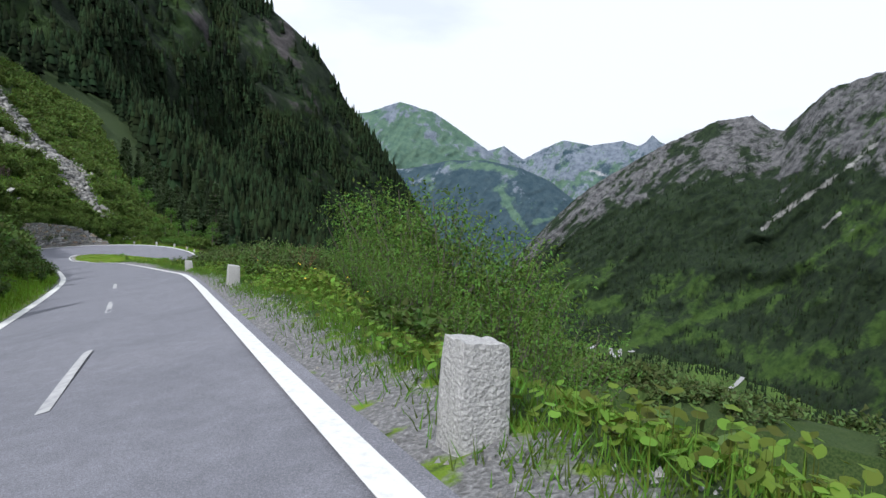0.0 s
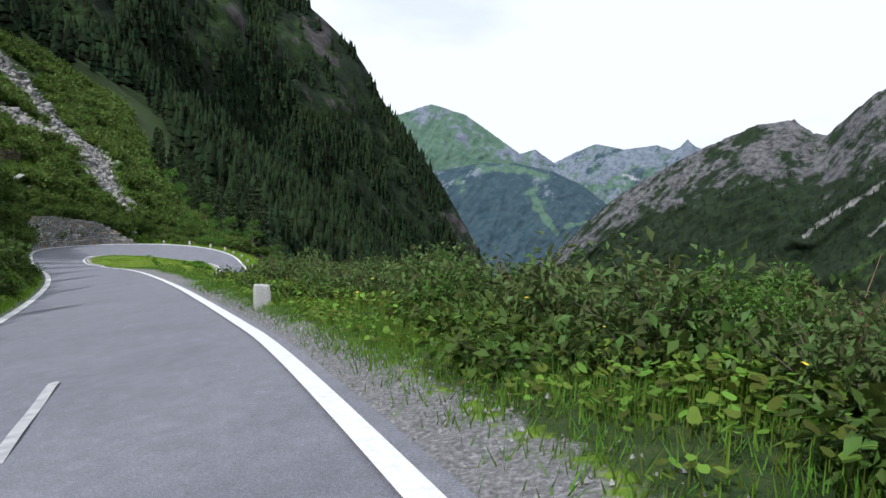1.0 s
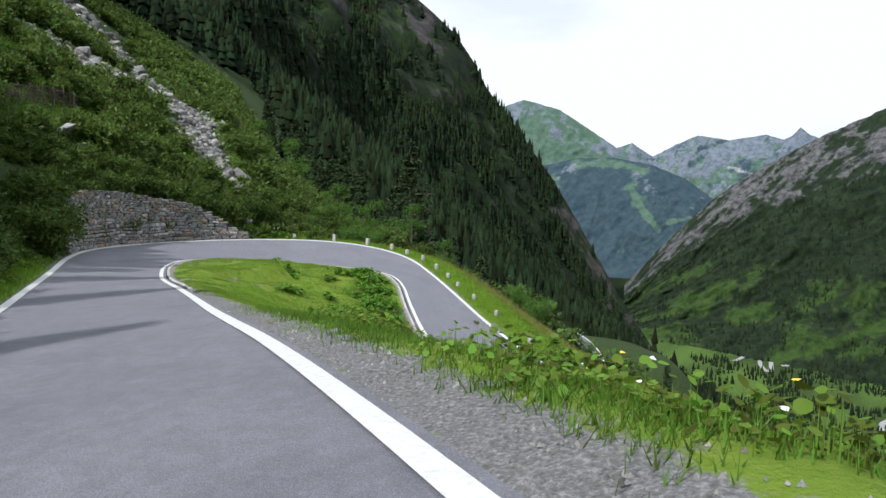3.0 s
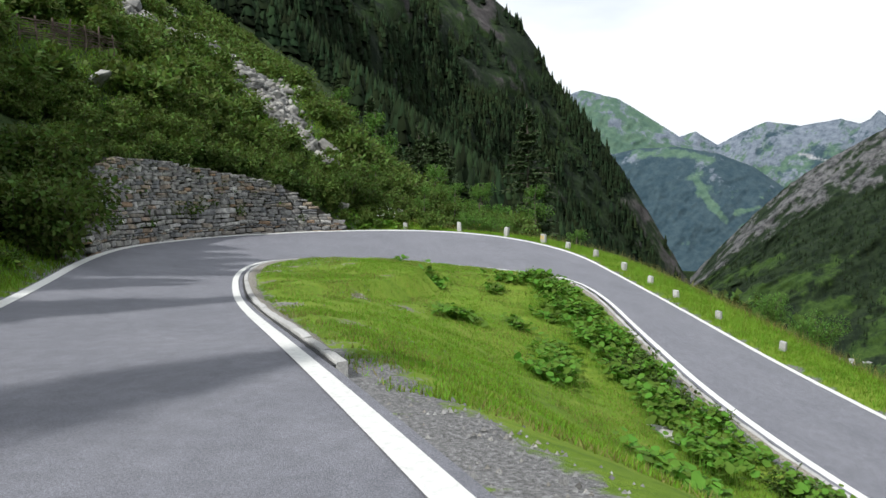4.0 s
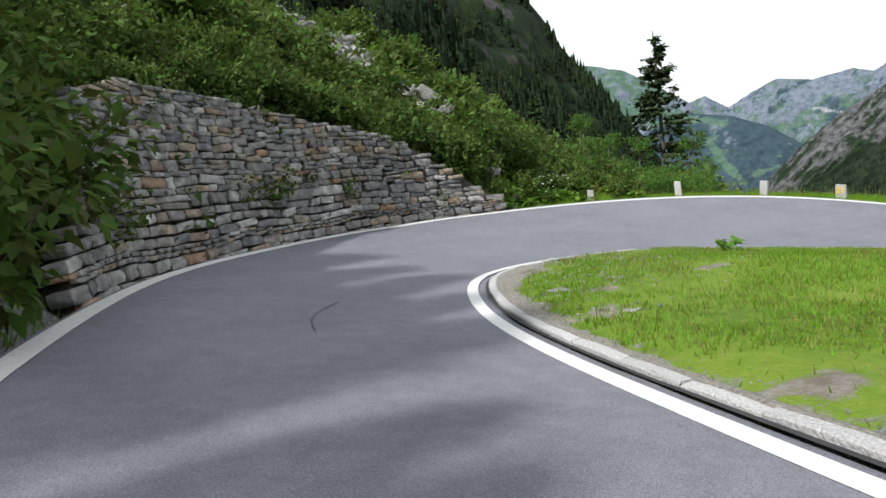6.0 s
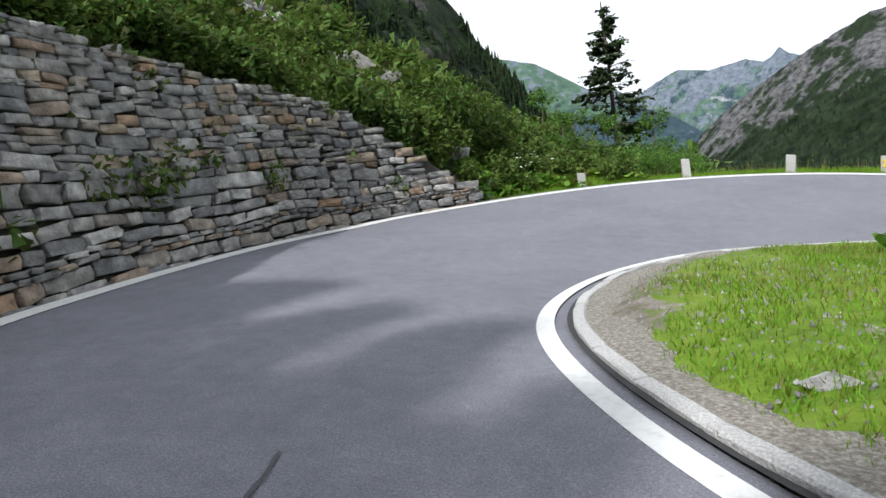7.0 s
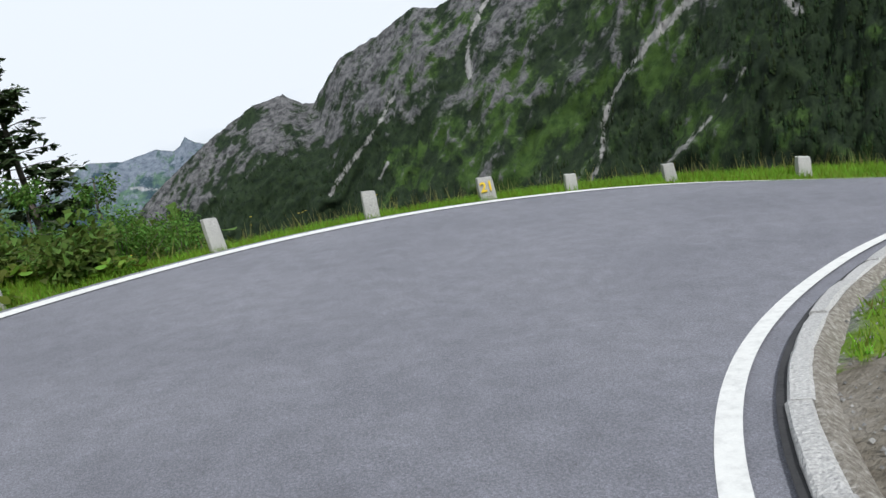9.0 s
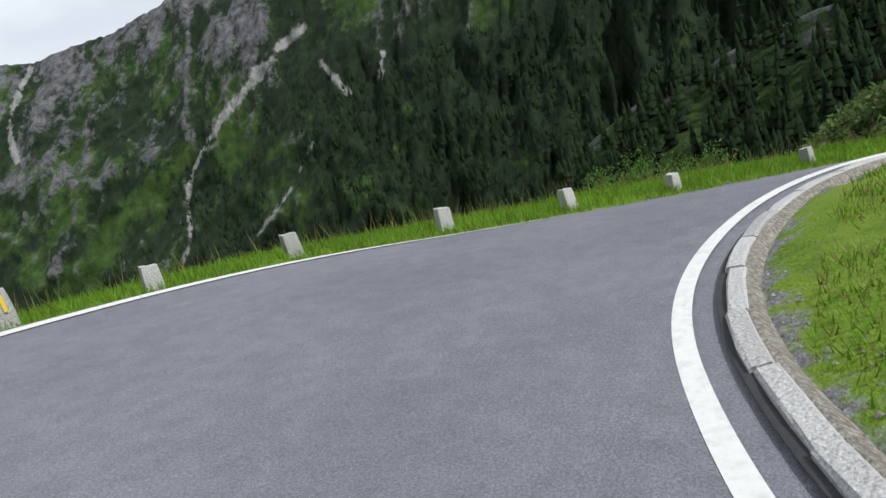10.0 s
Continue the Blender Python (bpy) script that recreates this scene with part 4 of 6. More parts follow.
for x_, y_ in side_points(outer, 0.95, 1.5, outer_i(-13, 5.5), outer_i(-16.4, 8.5), 12, rb, 1):
    bush("alder", x_, y_, rb.uniform(0.75, 1.15), rb, "dark green bush covering the start of the wall", G_BANK)
sp = np.stack([rb.uniform(-25, -15.5, 52), rb.uniform(33.5, 60, 52)], 1)
thicket("verge_alder_thicket", "alder", sp, rb.uniform(0.45, 0.8, 52), rb, "leafy alders beyond the grass verge of the bend", LEAF_LIT)
for bx, by, sc in ((-19.9, 25.1, 0.98), (-19.7, 26.3, 0.85), (-20.9, 26.0, 0.9), (-20.4, 27.6, 0.75)):
    bush("elder", bx, by, sc, rb, "round dark green elder bush beyond the end of the wall", G_SLOPE)
for x_, y_ in ((-15.9, 32.6), (-14.9, 34.1), (-16.6, 34.0), (-15.2, 36.2)):
    bush("willow", x_, y_, 0.8, rb, "pale green willow bush behind the bollards", G_SLOPE)
sp = side_points(outer, 1.3, 2.6, outer_i(-15.4, 7.5), outer_i(-18.2, 11.2), 34, rb, 1)
thicket("wall_start_plants", "thicket", sp, rb.uniform(0.35, 0.6, len(sp)), rb, "dark green plants over the start of the wall", LEAF)
sp = side_points(outer, 1.0, 1.7, outer_i(-18.2, 11.2), outer_i(-19.0, 22.2), 150, rb, 1)
thicket("hanging_plants", "thicket", sp, rb.uniform(0.25, 0.5, len(sp)), rb, "green plants hanging over the edge of the wall", LEAF)
for x_, y_ in side_points(outer, 0.95, 1.9, outer_i(-17.0, 8.8), outer_i(-19.4, 19.5), 30, rb, 1):
    bush("alder", x_, y_, rb.uniform(0.35, 0.6), rb, "leafy green alder bush on top of the wall", G_BANK)
sp = np.array([-21.6, 30.7]) + rb.normal(0, 2.0, (60, 2))
sp = sp[gsample(_do, sp[:, 0], sp[:, 1]) > 2.5]
thicket("low_slope_plants", "thicket", sp, rb.uniform(0.25, 0.5, len(sp)), rb, "low leafy plants on the slope above the bend", LEAF_LIT)

# ---- stone materials ----
def stone_material(name, colours, moss=0.0, scale=5.0):
    """Every stone takes one of the colours by chance; grain, lichen and fine relief on top."""
    m = mat(name, [(0.38, 0.38, 0.38), (0.95, 0.95, 0.95), (1.75, 1.73, 1.68)], scale, 0.92, 1.0, scale * 5, spread=0.5, detail=10.0)
    n, l = m.node_tree.nodes, m.node_tree.links
    b = n["Principled BSDF"]
    grain = b.inputs["Base Color"].links[0].from_socket
    info, obi = n.new("ShaderNodeNewGeometry"), n.new("ShaderNodeObjectInfo")
    add, frac = n.new("ShaderNodeMath"), n.new("ShaderNodeMath")
    add.operation, frac.operation = "ADD", "FRACT"
    l.new(info.outputs["Random Per Island"], add.inputs[0])
    l.new(obi.outputs["Random"], add.inputs[1])
    l.new(add.outputs[0], frac.inputs[0])
    r = n.new("ShaderNodeValToRGB")
    els = r.color_ramp.elements
    while len(els) < len(colours):
        els.new(0.5)
    for i, c in enumerate(colours):
        els[i].position, els[i].color = i / (len(colours) - 1), (*c, 1)
    l.new(frac.outputs[0], r.inputs["Fac"])
    mul = n.new("ShaderNodeMix")
    mul.data_type, mul.blend_type = "RGBA", "MULTIPLY"
    mul.inputs["Factor"].default_value = 1.0
    l.new(r.outputs["Color"], mul.inputs["A"])
    l.new(grain, mul.inputs["B"])
    l.new(mul.outputs["Result"], b.inputs["Base Color"])
    return m


MASONRY = stone_material("wall_stones", [(0.17, 0.17, 0.172), (0.29, 0.282, 0.268), (0.15, 0.155, 0.162), (0.34, 0.33, 0.305), (0.22, 0.218, 0.212), (0.19, 0.193, 0.195), (0.34, 0.275, 0.20), (0.25, 0.247, 0.238), (0.46, 0.45, 0.43), (0.20, 0.192, 0.184), (0.25, 0.245, 0.225), (0.30, 0.20, 0.125), (0.27, 0.265, 0.25), (0.18, 0.183, 0.18)], scale=4.0)
SLIDE_ROCK = stone_material("slide_rock", [(0.17, 0.17, 0.168), (0.28, 0.275, 0.26), (0.13, 0.13, 0.128), (0.22, 0.21, 0.19), (0.36, 0.355, 0.34)], scale=2.0)
GRAVEL_STONE = stone_material("gravel_stone", [(0.16, 0.16, 0.16), (0.25, 0.25, 0.25), (0.11, 0.106, 0.10), (0.31, 0.31, 0.305), (0.20, 0.185, 0.16)], scale=8.0)
EARTH = mat("wall_earth", [(0.02, 0.018, 0.015), (0.05, 0.045, 0.035)], 6, 0.95, 0.6, 30)
WEATHERED = mat("weathered_wood", [(0.07, 0.05, 0.04), (0.13, 0.095, 0.075), (0.19, 0.15, 0.125)], 5, 0.9, 0.6, 30)
TAR = mat("dark_joint", [(0.018, 0.018, 0.02), (0.04, 0.04, 0.042)], 8, 0.85, 0.3, 40)
YELLOW = mat("yellow_paint", [(0.70, 0.48, 0.02), (0.80, 0.58, 0.04)], 9, 0.6, 0.1, 40)


# ---- dry-stone retaining wall ----
w0, w1 = outer_i(-15.6, 7.8), outer_i(-18.6, 23.0)
wall_line = outer[w0:w1 + 1]
wall_d = np.gradient(wall_line[:, :2], axis=0)
wall_d /= np.linalg.norm(wall_d, axis=1, keepdims=True)
wall_n = np.stack([-wall_d[:, 1], wall_d[:, 0]], 1)
wall_s = np.r_[0, np.cumsum(np.linalg.norm(np.diff(wall_line[:, :2], axis=0), axis=1))]
WALL_LEN = wall_s[-1]
WALL_TOP = [(0.0, 0.6), (0.05, 2.0), (0.12, 3.2), (0.24, 3.6), (0.41, 3.5), (0.58, 3.25), (0.75, 2.75), (0.83, 2.2), (0.9, 1.5), (0.96, 0.8), (1.0, 0.4)]
WALL_LEAN = 0.13


def wall_top(s):
    u = np.asarray(s) / WALL_LEN
    return np.interp(u, [a for a, _ in WALL_TOP], [b for _, b in WALL_TOP]) + 0.14 * fbm(np.asarray(s) * 0.8, np.asarray(s) * 0, 3, 5)


def wall_at(s, h, out=0.0):
    """A spot on the wall's face, and the two ways along and out of it."""
    p = np.array([np.interp(s, wall_s, wall_line[:, k]) for k in range(3)])
    nx = np.array([np.interp(s, wall_s, wall_n[:, k]) for k in range(2)])
    nx /= np.linalg.norm(nx)
    q = np.array([*(p[:2] + nx * (0.24 + WALL_LEAN * h - out)), p[2] + h])
    return q, nx


ws = np.linspace(0, WALL_LEN, 90)
bv = []
for s in ws:
    top = float(wall_top(s))
    dip = 0.8 * max(0.0, 1 - s / WALL_LEN / 0.2) * min(1.0, top / 2)
    for h, out in ((-0.6, -0.06), (top * 0.45, -0.06), (top - 0.06 - dip, -0.06), (top - 0.06 - dip, -0.75), (-0.6, -0.75 - 0.1 * top)):
        bv.append(wall_at(s, h, out)[0])
retaining_wall = mesh_object("retaining_wall", bv, grid_faces(90, 5), EARTH, label="tall dry-stone retaining wall of grey and ochre stones", category="retaining wall", kind="structure")


def stone_template(seed):
    """A rough flat-faced stone in a unit box, its front towards -y."""
    r = np.random.RandomState(seed)
    ring = [(-0.5, -0.5), (-0.12 + r.uniform(-0.1, 0.1), -0.5), (0.5, -0.5), (0.5, 0.02), (0.5, 0.5), (0.1 + r.uniform(-0.25, 0.25), 0.5), (-0.5, 0.5), (-0.5, -0.02)]
    ring = np.array(ring) * 0.955
    corner = np.array([1, 0, 1, 0, 1, 0, 1, 0])[:, None]
    ring = ring * (1 - (1 - corner) * r.uniform(-0.01, 0.05, (8, 1)) - corner * r.uniform(-0.03, 0.16, (8, 1))) + r.uniform(-0.05, 0.05, (8, 2))
    back = np.c_[ring[:, 0] * 0.95, np.full(8, 0.5), ring[:, 1] * 0.95]
    mid = np.c_[ring[:, 0], np.full(8, -0.47) + r.uniform(-0.03, 0.03, 8), ring[:, 1]]
    front = np.c_[ring[:, 0] * 0.985, -0.50 + r.uniform(-0.10, 0.07, 8), ring[:, 1] * 0.95]
    v = np.vstack([back, mid, front, [(r.uniform(-0.1, 0.1), -0.5, r.uniform(-0.1, 0.1))]])
    f = []
    for a, b in ((0, 8), (8, 16)):
        for k in range(8):
            k2 = (k + 1) % 8
            f += [(a + k, a + k2, b + k2), (a + k, b + k2, b + k)]
    f += [(16 + k, 16 + (k + 1) % 8, 24) for k in range(8)]
    return v, np.array(f)


STONES = [stone_template(300 + k) for k in range(24)]
rw = np.random.RandomState(8)
wall_stones = []
h = -0.12
while h < 4.3:
    course = rw.choice([0.08, 0.11, 0.14, 0.18, 0.22, 0.27], p=[0.14, 0.22, 0.25, 0.20, 0.13, 0.06])
    s = rw.uniform(-0.3, 0.0)
    while s < WALL_LEN:
        long_ = course * rw.uniform(1.0, 3.2) * rw.choice([1.0, 1.0, 1.4]) + 0.09
        sm = s + long_ / 2
        wander = 0.16 * float(fbm(np.array([sm * 0.45]), np.array([h * 0.8]), 2, 60)[0])
        hh = h + course / 2 + wander
        if 0 <= sm <= WALL_LEN and hh + course * 0.4 < float(wall_top(sm)):
            if rw.uniform() < 0.12 and course > 0.2:      # two thin ones in place of one
                wall_stones.append((sm, hh - course * 0.26, long_, course * 0.46))
                wall_stones.append((sm, hh + course * 0.24, long_, course * 0.46))
            else:
                wall_stones.append((sm, hh, long_, course * rw.uniform(0.94, 1.10)))
        s += long_ + rw.uniform(-0.005, 0.025)
    h += course + 0.006


def stone_matrix(s, hh, long_, high):
    q, nx = wall_at(s, hh, rw.uniform(-0.015, 0.025))
    up = Vector((nx[0] * WALL_LEAN, nx[1] * WALL_LEAN, 1)).normalized()
    inn = Vector((nx[0], nx[1], 0))
    along_ = inn.cross(up).normalized()
    inn = up.cross(along_)
    turn = Matrix.Rotation(rw.normal(0, 0.055), 3, "Y") @ Matrix.Rotation(rw.normal(0, 0.05), 3, "Z")
    m3 = Matrix((along_, inn, up)).transposed() @ turn
    m = m3.to_4x4()
    m.translation = Vector(q) + inn * 0.10
    return m @ Matrix.Diagonal((long_, 0.30, high, 1))


rw.shuffle(wall_stones)
near = [w for w in wall_stones if w[0] > WALL_LEN * 0.62][:300]
rest = [w for w in wall_stones if w[0] <= WALL_LEN * 0.62] + [w for w in wall_stones if w[0] > WALL_LEN * 0.62][300:]
stone_meshes = []
for v, f in STONES:
    me = fast_mesh("stone", v, f)
    me.materials.append(MASONRY)
    stone_meshes.append(me)
V, F, off = [], [], 0
for i, w in enumerate(rest):
    v, f = STONES[i % 24]
    m = np.array(stone_matrix(*w))
    V.append(v @ m[:3, :3].T + m[:3, 3])
    F.append(f + off)
    off += len(v)
o = part("stonework", np.vstack(V), np.vstack(F), MASONRY, retaining_wall)
tagged(o, "rough grey and ochre wall stones laid dry", "", "", "stuff")
WALL_PIECES = near


# ---- rocks ----
def rock_mesh(seed, flat=0.75, points=16, worn=True):
    r = np.random.RandomState(seed)
    p = r.uniform(-1, 1, (points, 3))
    p /= np.max(np.abs(p), axis=1, keepdims=True) ** 0.55
    p *= np.array([1, r.uniform(0.6, 0.9), flat * r.uniform(0.7, 1.0)])
    bm = bmesh.new()
    for q in p:
        bm.verts.new(q)
    res = bmesh.ops.convex_hull(bm, input=bm.verts[:])
    bmesh.ops.delete(bm, geom=[g for g in res["geom_interior"] if isinstance(g, bmesh.types.BMVert)], context="VERTS")
    if worn:
        bmesh.ops.bevel(bm, geom=bm.edges[:], offset=0.035, segments=1, affect="EDGES")
    bmesh.ops.triangulate(bm, faces=bm.faces[:])
    bm.verts.index_update()
    v = np.array([q.co[:] for q in bm.verts])
    f = np.array([[q.index for q in t.verts] for t in bm.faces])
    bm.free()
    return v, f


ROCKS = [rock_mesh(400 + k, 0.7, 13) for k in range(12)]
CHIPS = [rock_mesh(430 + k, 0.75, 11, False) for k in range(12)]
rock_data = []
for v, f in ROCKS:
    me = fast_mesh("boulder", v, f)
    me.materials.append(SLIDE_ROCK)
    rock_data.append(me)
rr = np.random.RandomState(14)


def boulder(x, y, size, label="angular pale grey boulder in the rock slide", group="rocks of the slide", k=None, lift=0.25, rot=None, flat=1.0):
    o = tagged(new("boulder", rock_data[rr.randint(0, 12) if k is None else k]), label, "boulder", group)
    rx, ry, rz = rot or (rr.uniform(-25, 25), rr.uniform(-25, 25), rr.uniform(0, 360))
    o.matrix_basis = pose(x, y, float(zg(x, y)) + size * lift, rx, ry, rz) @ Matrix.Diagonal((size, size, size * flat, 1))
    return o


def rubble(name, spots, sizes, label, material=SLIDE_ROCK, category="rocks", lift=0.2):
    V, F, off = [], [], 0
    z = zg(spots[:, 0], spots[:, 1])
    for (x, y), zz, sz in zip(spots, z, sizes):
        v, f = CHIPS[rr.randint(0, 12)]
        m = np.array(Matrix.Rotation(rr.uniform(0, 6.28), 3, "Z") @ Matrix.Rotation(rr.uniform(-0.6, 0.6), 3, "X"))
        V.append((v * sz) @ m.T + np.array([x, y, zz + sz * lift]))
        F.append(f + off)
        off += len(v)
    return mesh_object(name, np.vstack(V), np.vstack(F), material, label=label, category=category, kind="stuff")


def slide_spots(count, wide):
    i = rr.randint(0, len(slide), count)
    back = np.clip((-19 - slide[i, 0]) / 14, 0.5, 3.4)
    return slide[i, :2] + rr.normal(0, 0.8, (count, 2)) * (wide * back)[:, None]


for p in slide_spots(300, 1.2):
    boulder(*p, rr.uniform(0.3, 0.8) * (1.0 + 0.012 * max(0.0, -30 - p[0])))
sp = slide_spots(5200, 1.35)
rubble("slide_rubble", sp, rr.uniform(0.12, 0.5, len(sp)), "broken pale grey rubble of the rock slide")
boulder(-22.9, 27.2, 1.15, "large pale slab of rock leaning in the bushes", "", 3, 0.75, (30, 20, 120), 0.75)
boulder(-25.4, 29.2, 0.95, "large pale slab of rock leaning in the bushes", "", 5, 0.5, (15, 35, 60), 0.7)
boulder(-19.35, 23.95, 0.44, "grey boulder at the end of the wall", "", 7, 0.5)
boulder(-18.7, 24.4, 0.2, "small grey rock among the plants", "", 4, 0.4)
boulder(-19.1, 28.7, 0.45, "grey boulder among the bushes", "", 2, 0.3)
boulder(-25.8, 12.9, 1.05, "dark slab of rock on the shaded bank", "", 9, 0.3, (20, -35, 10), 0.5)
boulder(-25.0, 14.0, 0.55, "dark rock on the shaded bank", "", 1, 0.2)
for bx, by, sz in ((-3.8, 9.6, 0.3), (-5.0, 9.0, 0.2), (-3.5, 4.9, 0.22), (-10.7, 12.6, 0.12), (-11.0, 11.35, 0.16), (-9.6, 10.2, 0.12), (3.4, 9.0, 0.5), (4.2, 9.9, 0.35)):
    boulder(bx, by, sz, "pale stone bedded flat in the grass", "stones in the grass", None, -0.12, (rr.uniform(-6, 6), rr.uniform(-6, 6), rr.uniform(0, 360)), 0.45)
sp = np.vstack([np.array(c) + rr.normal(0, 0.4, (12, 2)) for c in ((-3.8, 9.6), (-5.0, 9.0), (-3.5, 4.9), (-10.7, 12.6), (-11.0, 11.35), (3.4, 9.0), (-9.8, 10.3), (-0.2, 5.1))])
rubble("island_pebbles", sp, rr.uniform(0.010, 0.034, len(sp)), "loose pale pebbles in the grass", GRAVEL_STONE, "pebbles")
# loose gravel beside the edge line and behind the kerb
sp = np.vstack([side_points(inner, 0.35, 1.15, inner_i(66), inner_i(3), 5200, rr, -1), side_points(inner, 0.45, 0.64, inner_i(3), inner_low(-7), 1200, rr, -1)])
nose = np.array([-11.6, 14.2]) + rr.normal(0, 1, (900, 2)) * np.array([1.0, 1.9])
nose = nose[(gsample(_di, nose[:, 0], nose[:, 1]) > 0.7) & inside(ISLAND_RING, nose[:, 0], nose[:, 1])]
sp = np.vstack([sp, nose])
tet_v, tet_f = np.array([(1, 0, -0.5), (-0.6, 0.9, -0.5), (-0.7, -0.8, -0.4), (0, 0.1, 0.7)]), np.array([(0, 1, 3), (1, 2, 3), (2, 0, 3)])
z = zg(sp[:, 0], sp[:, 1])
size = rr.uniform(0.008, 0.03, len(sp)) * np.where(rr.uniform(0, 1, len(sp)) < 0.06, 1.9, 1)
size[5200:6400] *= 0.6
ang = rr.uniform(0, 6.28, len(sp))
pv = tet_v[None] * size[:, None, None]
pv = np.stack([pv[:, :, 0] * np.cos(ang)[:, None] - pv[:, :, 1] * np.sin(ang)[:, None] + sp[:, None, 0], pv[:, :, 0] * np.sin(ang)[:, None] + pv[:, :, 1] * np.cos(ang)[:, None] + sp[:, None, 1], pv[:, :, 2] + z[:, None] + 0.005], 2)
mesh_object("gravel", pv.reshape(-1, 3), (tet_f[None] + 4 * np.arange(len(sp))[:, None, None]).reshape(-1, 3), GRAVEL_STONE, label="loose grey gravel along the edge of the asphalt", category="gravel", kind="stuff")

# ---- bollards ----
bollard_rand = np.random.RandomState(21)


def bollard(x, y, high=0.5, wide=0.26, deep=0.24, yaw=0.0, tilt=(0, 0), label="rough-hewn granite bollard beside the road", seed=0):
    r = np.random.RandomState(500 + seed)
    bm = bmesh.new()
    bmesh.ops.create_cube(bm, size=1.0)
    bmesh.ops.subdivide_edges(bm, edges=bm.edges[:], cuts=5, use_grid_fill=True)
    for v in bm.verts:
        c = np.array(v.co[:])
        n_edge = sum(abs(abs(q) - 0.5) < 1e-4 for q in c)
        jag = fbm(np.array([c[0] * 5 + c[2] * 7 + seed]), np.array([c[1] * 5 - c[2] * 6]), 3, 40 + seed)[0]
        shrink = 1 - (0.06 if n_edge == 2 else 0.12 if n_edge == 3 else 0.0) - 0.05 * jag - 0.02 * r.uniform()
        taper = 1.06 - 0.10 * (c[2] + 0.5)
        v.co = (c[0] * wide * shrink * taper, c[1] * deep * shrink * taper, (c[2] + 0.5) * (high + 0.25) - 0.25 + (0.02 * jag if c[2] > 0.49 else 0) + (-0.03 * c[0] if c[2] > 0.49 else 0))
    me = bpy.data.meshes.new("bollard")
    bm.to_mesh(me)
    bm.free()
    me.materials.append(GRANITE)
    o = tagged(new("bollard", me), label, "bollard", "granite bollards along the road")
    o.matrix_basis = pose(x, y, float(zg(x, y)), tilt[0], tilt[1], yaw)
    return o


bollard(60.34, -50.95, 0.56, 0.32, 0.29, 44, (0, 1), "broad rough-hewn pale granite bollard among leafy plants", 1)
bollard(50.6, -39.9, 0.5, 0.32, 0.30, 42, (2, 2), seed=2)
bollard(40.2, -29.15, 0.45, 0.34, 0.30, 44, (0, -3), seed=3)
bollard(-16.65, 26.45, 0.42, 0.24, 0.18, 25, (0, -2), "short leaning granite bollard on the grass verge", 4)
bollard(-13.95, 28.2, 0.60, 0.24, 0.2, 15, (0, -3), "tall leaning granite bollard on the grass verge", 5)
bollard(-11.2, 28.97, 0.52, 0.27, 0.22, -5, (0, 3), "rough granite bollard on the grass verge", 6)
numbered = bollard(-8.85, 29.0, 0.46, 0.33, 0.2, -10, (0, 0), "granite bollard with a painted yellow number", 7)
bollard(-7.2, 28.63, 0.34, 0.24, 0.2, -18, (2, 3), "rough granite bollard on the grass verge", 8)
bollard(-5.35, 27.97, 0.34, 0.24, 0.2, -22, (0, -2), "rough granite bollard on the grass verge", 9)
bollard(-3.4, 26.62, 0.36, 0.24, 0.2, -28, (1, 3), "rough granite bollard on the grass verge", 10)
for k, (x, y) in enumerate(((-1.7, 25.25), (-0.2, 23.95), (1.9, 22.1), (4.4, 20.0), (7.6, 17.2), (10.9, 15.6), (14.6, 14.9), (18.6, 14.8))):
    bollard(x, y, 0.36 if k == 0 else 0.3, 0.22, 0.19, -25 + 4 * k, (bollard_rand.uniform(-4, 4), bollard_rand.uniform(-4, 4)), seed=11 + k)
text = bpy.data.curves.new("number_21", "FONT")
text.body, text.size, text.extrude, text.align_x = "21", 0.27, 0.003, "CENTER"
text.offset = 0.006
text_ob = bpy.data.objects.new("number_source", text)
scene.collection.objects.link(text_ob)
bpy.context.view_layer.update()
me = bpy.data.meshes.new_from_object(text_ob.evaluated_get(bpy.context.evaluated_depsgraph_get()))
bpy.data.objects.remove(text_ob)
me.materials.clear()
me.materials.append(YELLOW)
number = new("number", me)
number.parent = numbered
number.matrix_basis = pose(0.0, -0.122, 0.19, 90, 0, 0)
tagged(number, "yellow painted number 21")

# ---- kerb round the island ----
k0, k1 = inner_i(2.2), inner_low(12)
kerb_line = inner[k0:k1]
kd = np.gradient(kerb_line[:, :2], axis=0)
kd /= np.linalg.norm(kd, axis=1, keepdims=True)
kn = np.stack([kd[:, 1], -kd[:, 0]], 1)                # to the right, onto the island
ks = np.r_[0, np.cumsum(np.linalg.norm(np.diff(kerb_line[:, :2], axis=0), axis=1))]


def beside(s, off, lift):
    p = np.array([np.interp(s, ks, kerb_line[:, k]) for k in range(3)])
    q = np.array([np.interp(s, ks, kn[:, k]) for k in range(2)])
    return np.array([*(p[:2] + q * off), p[2] + lift])


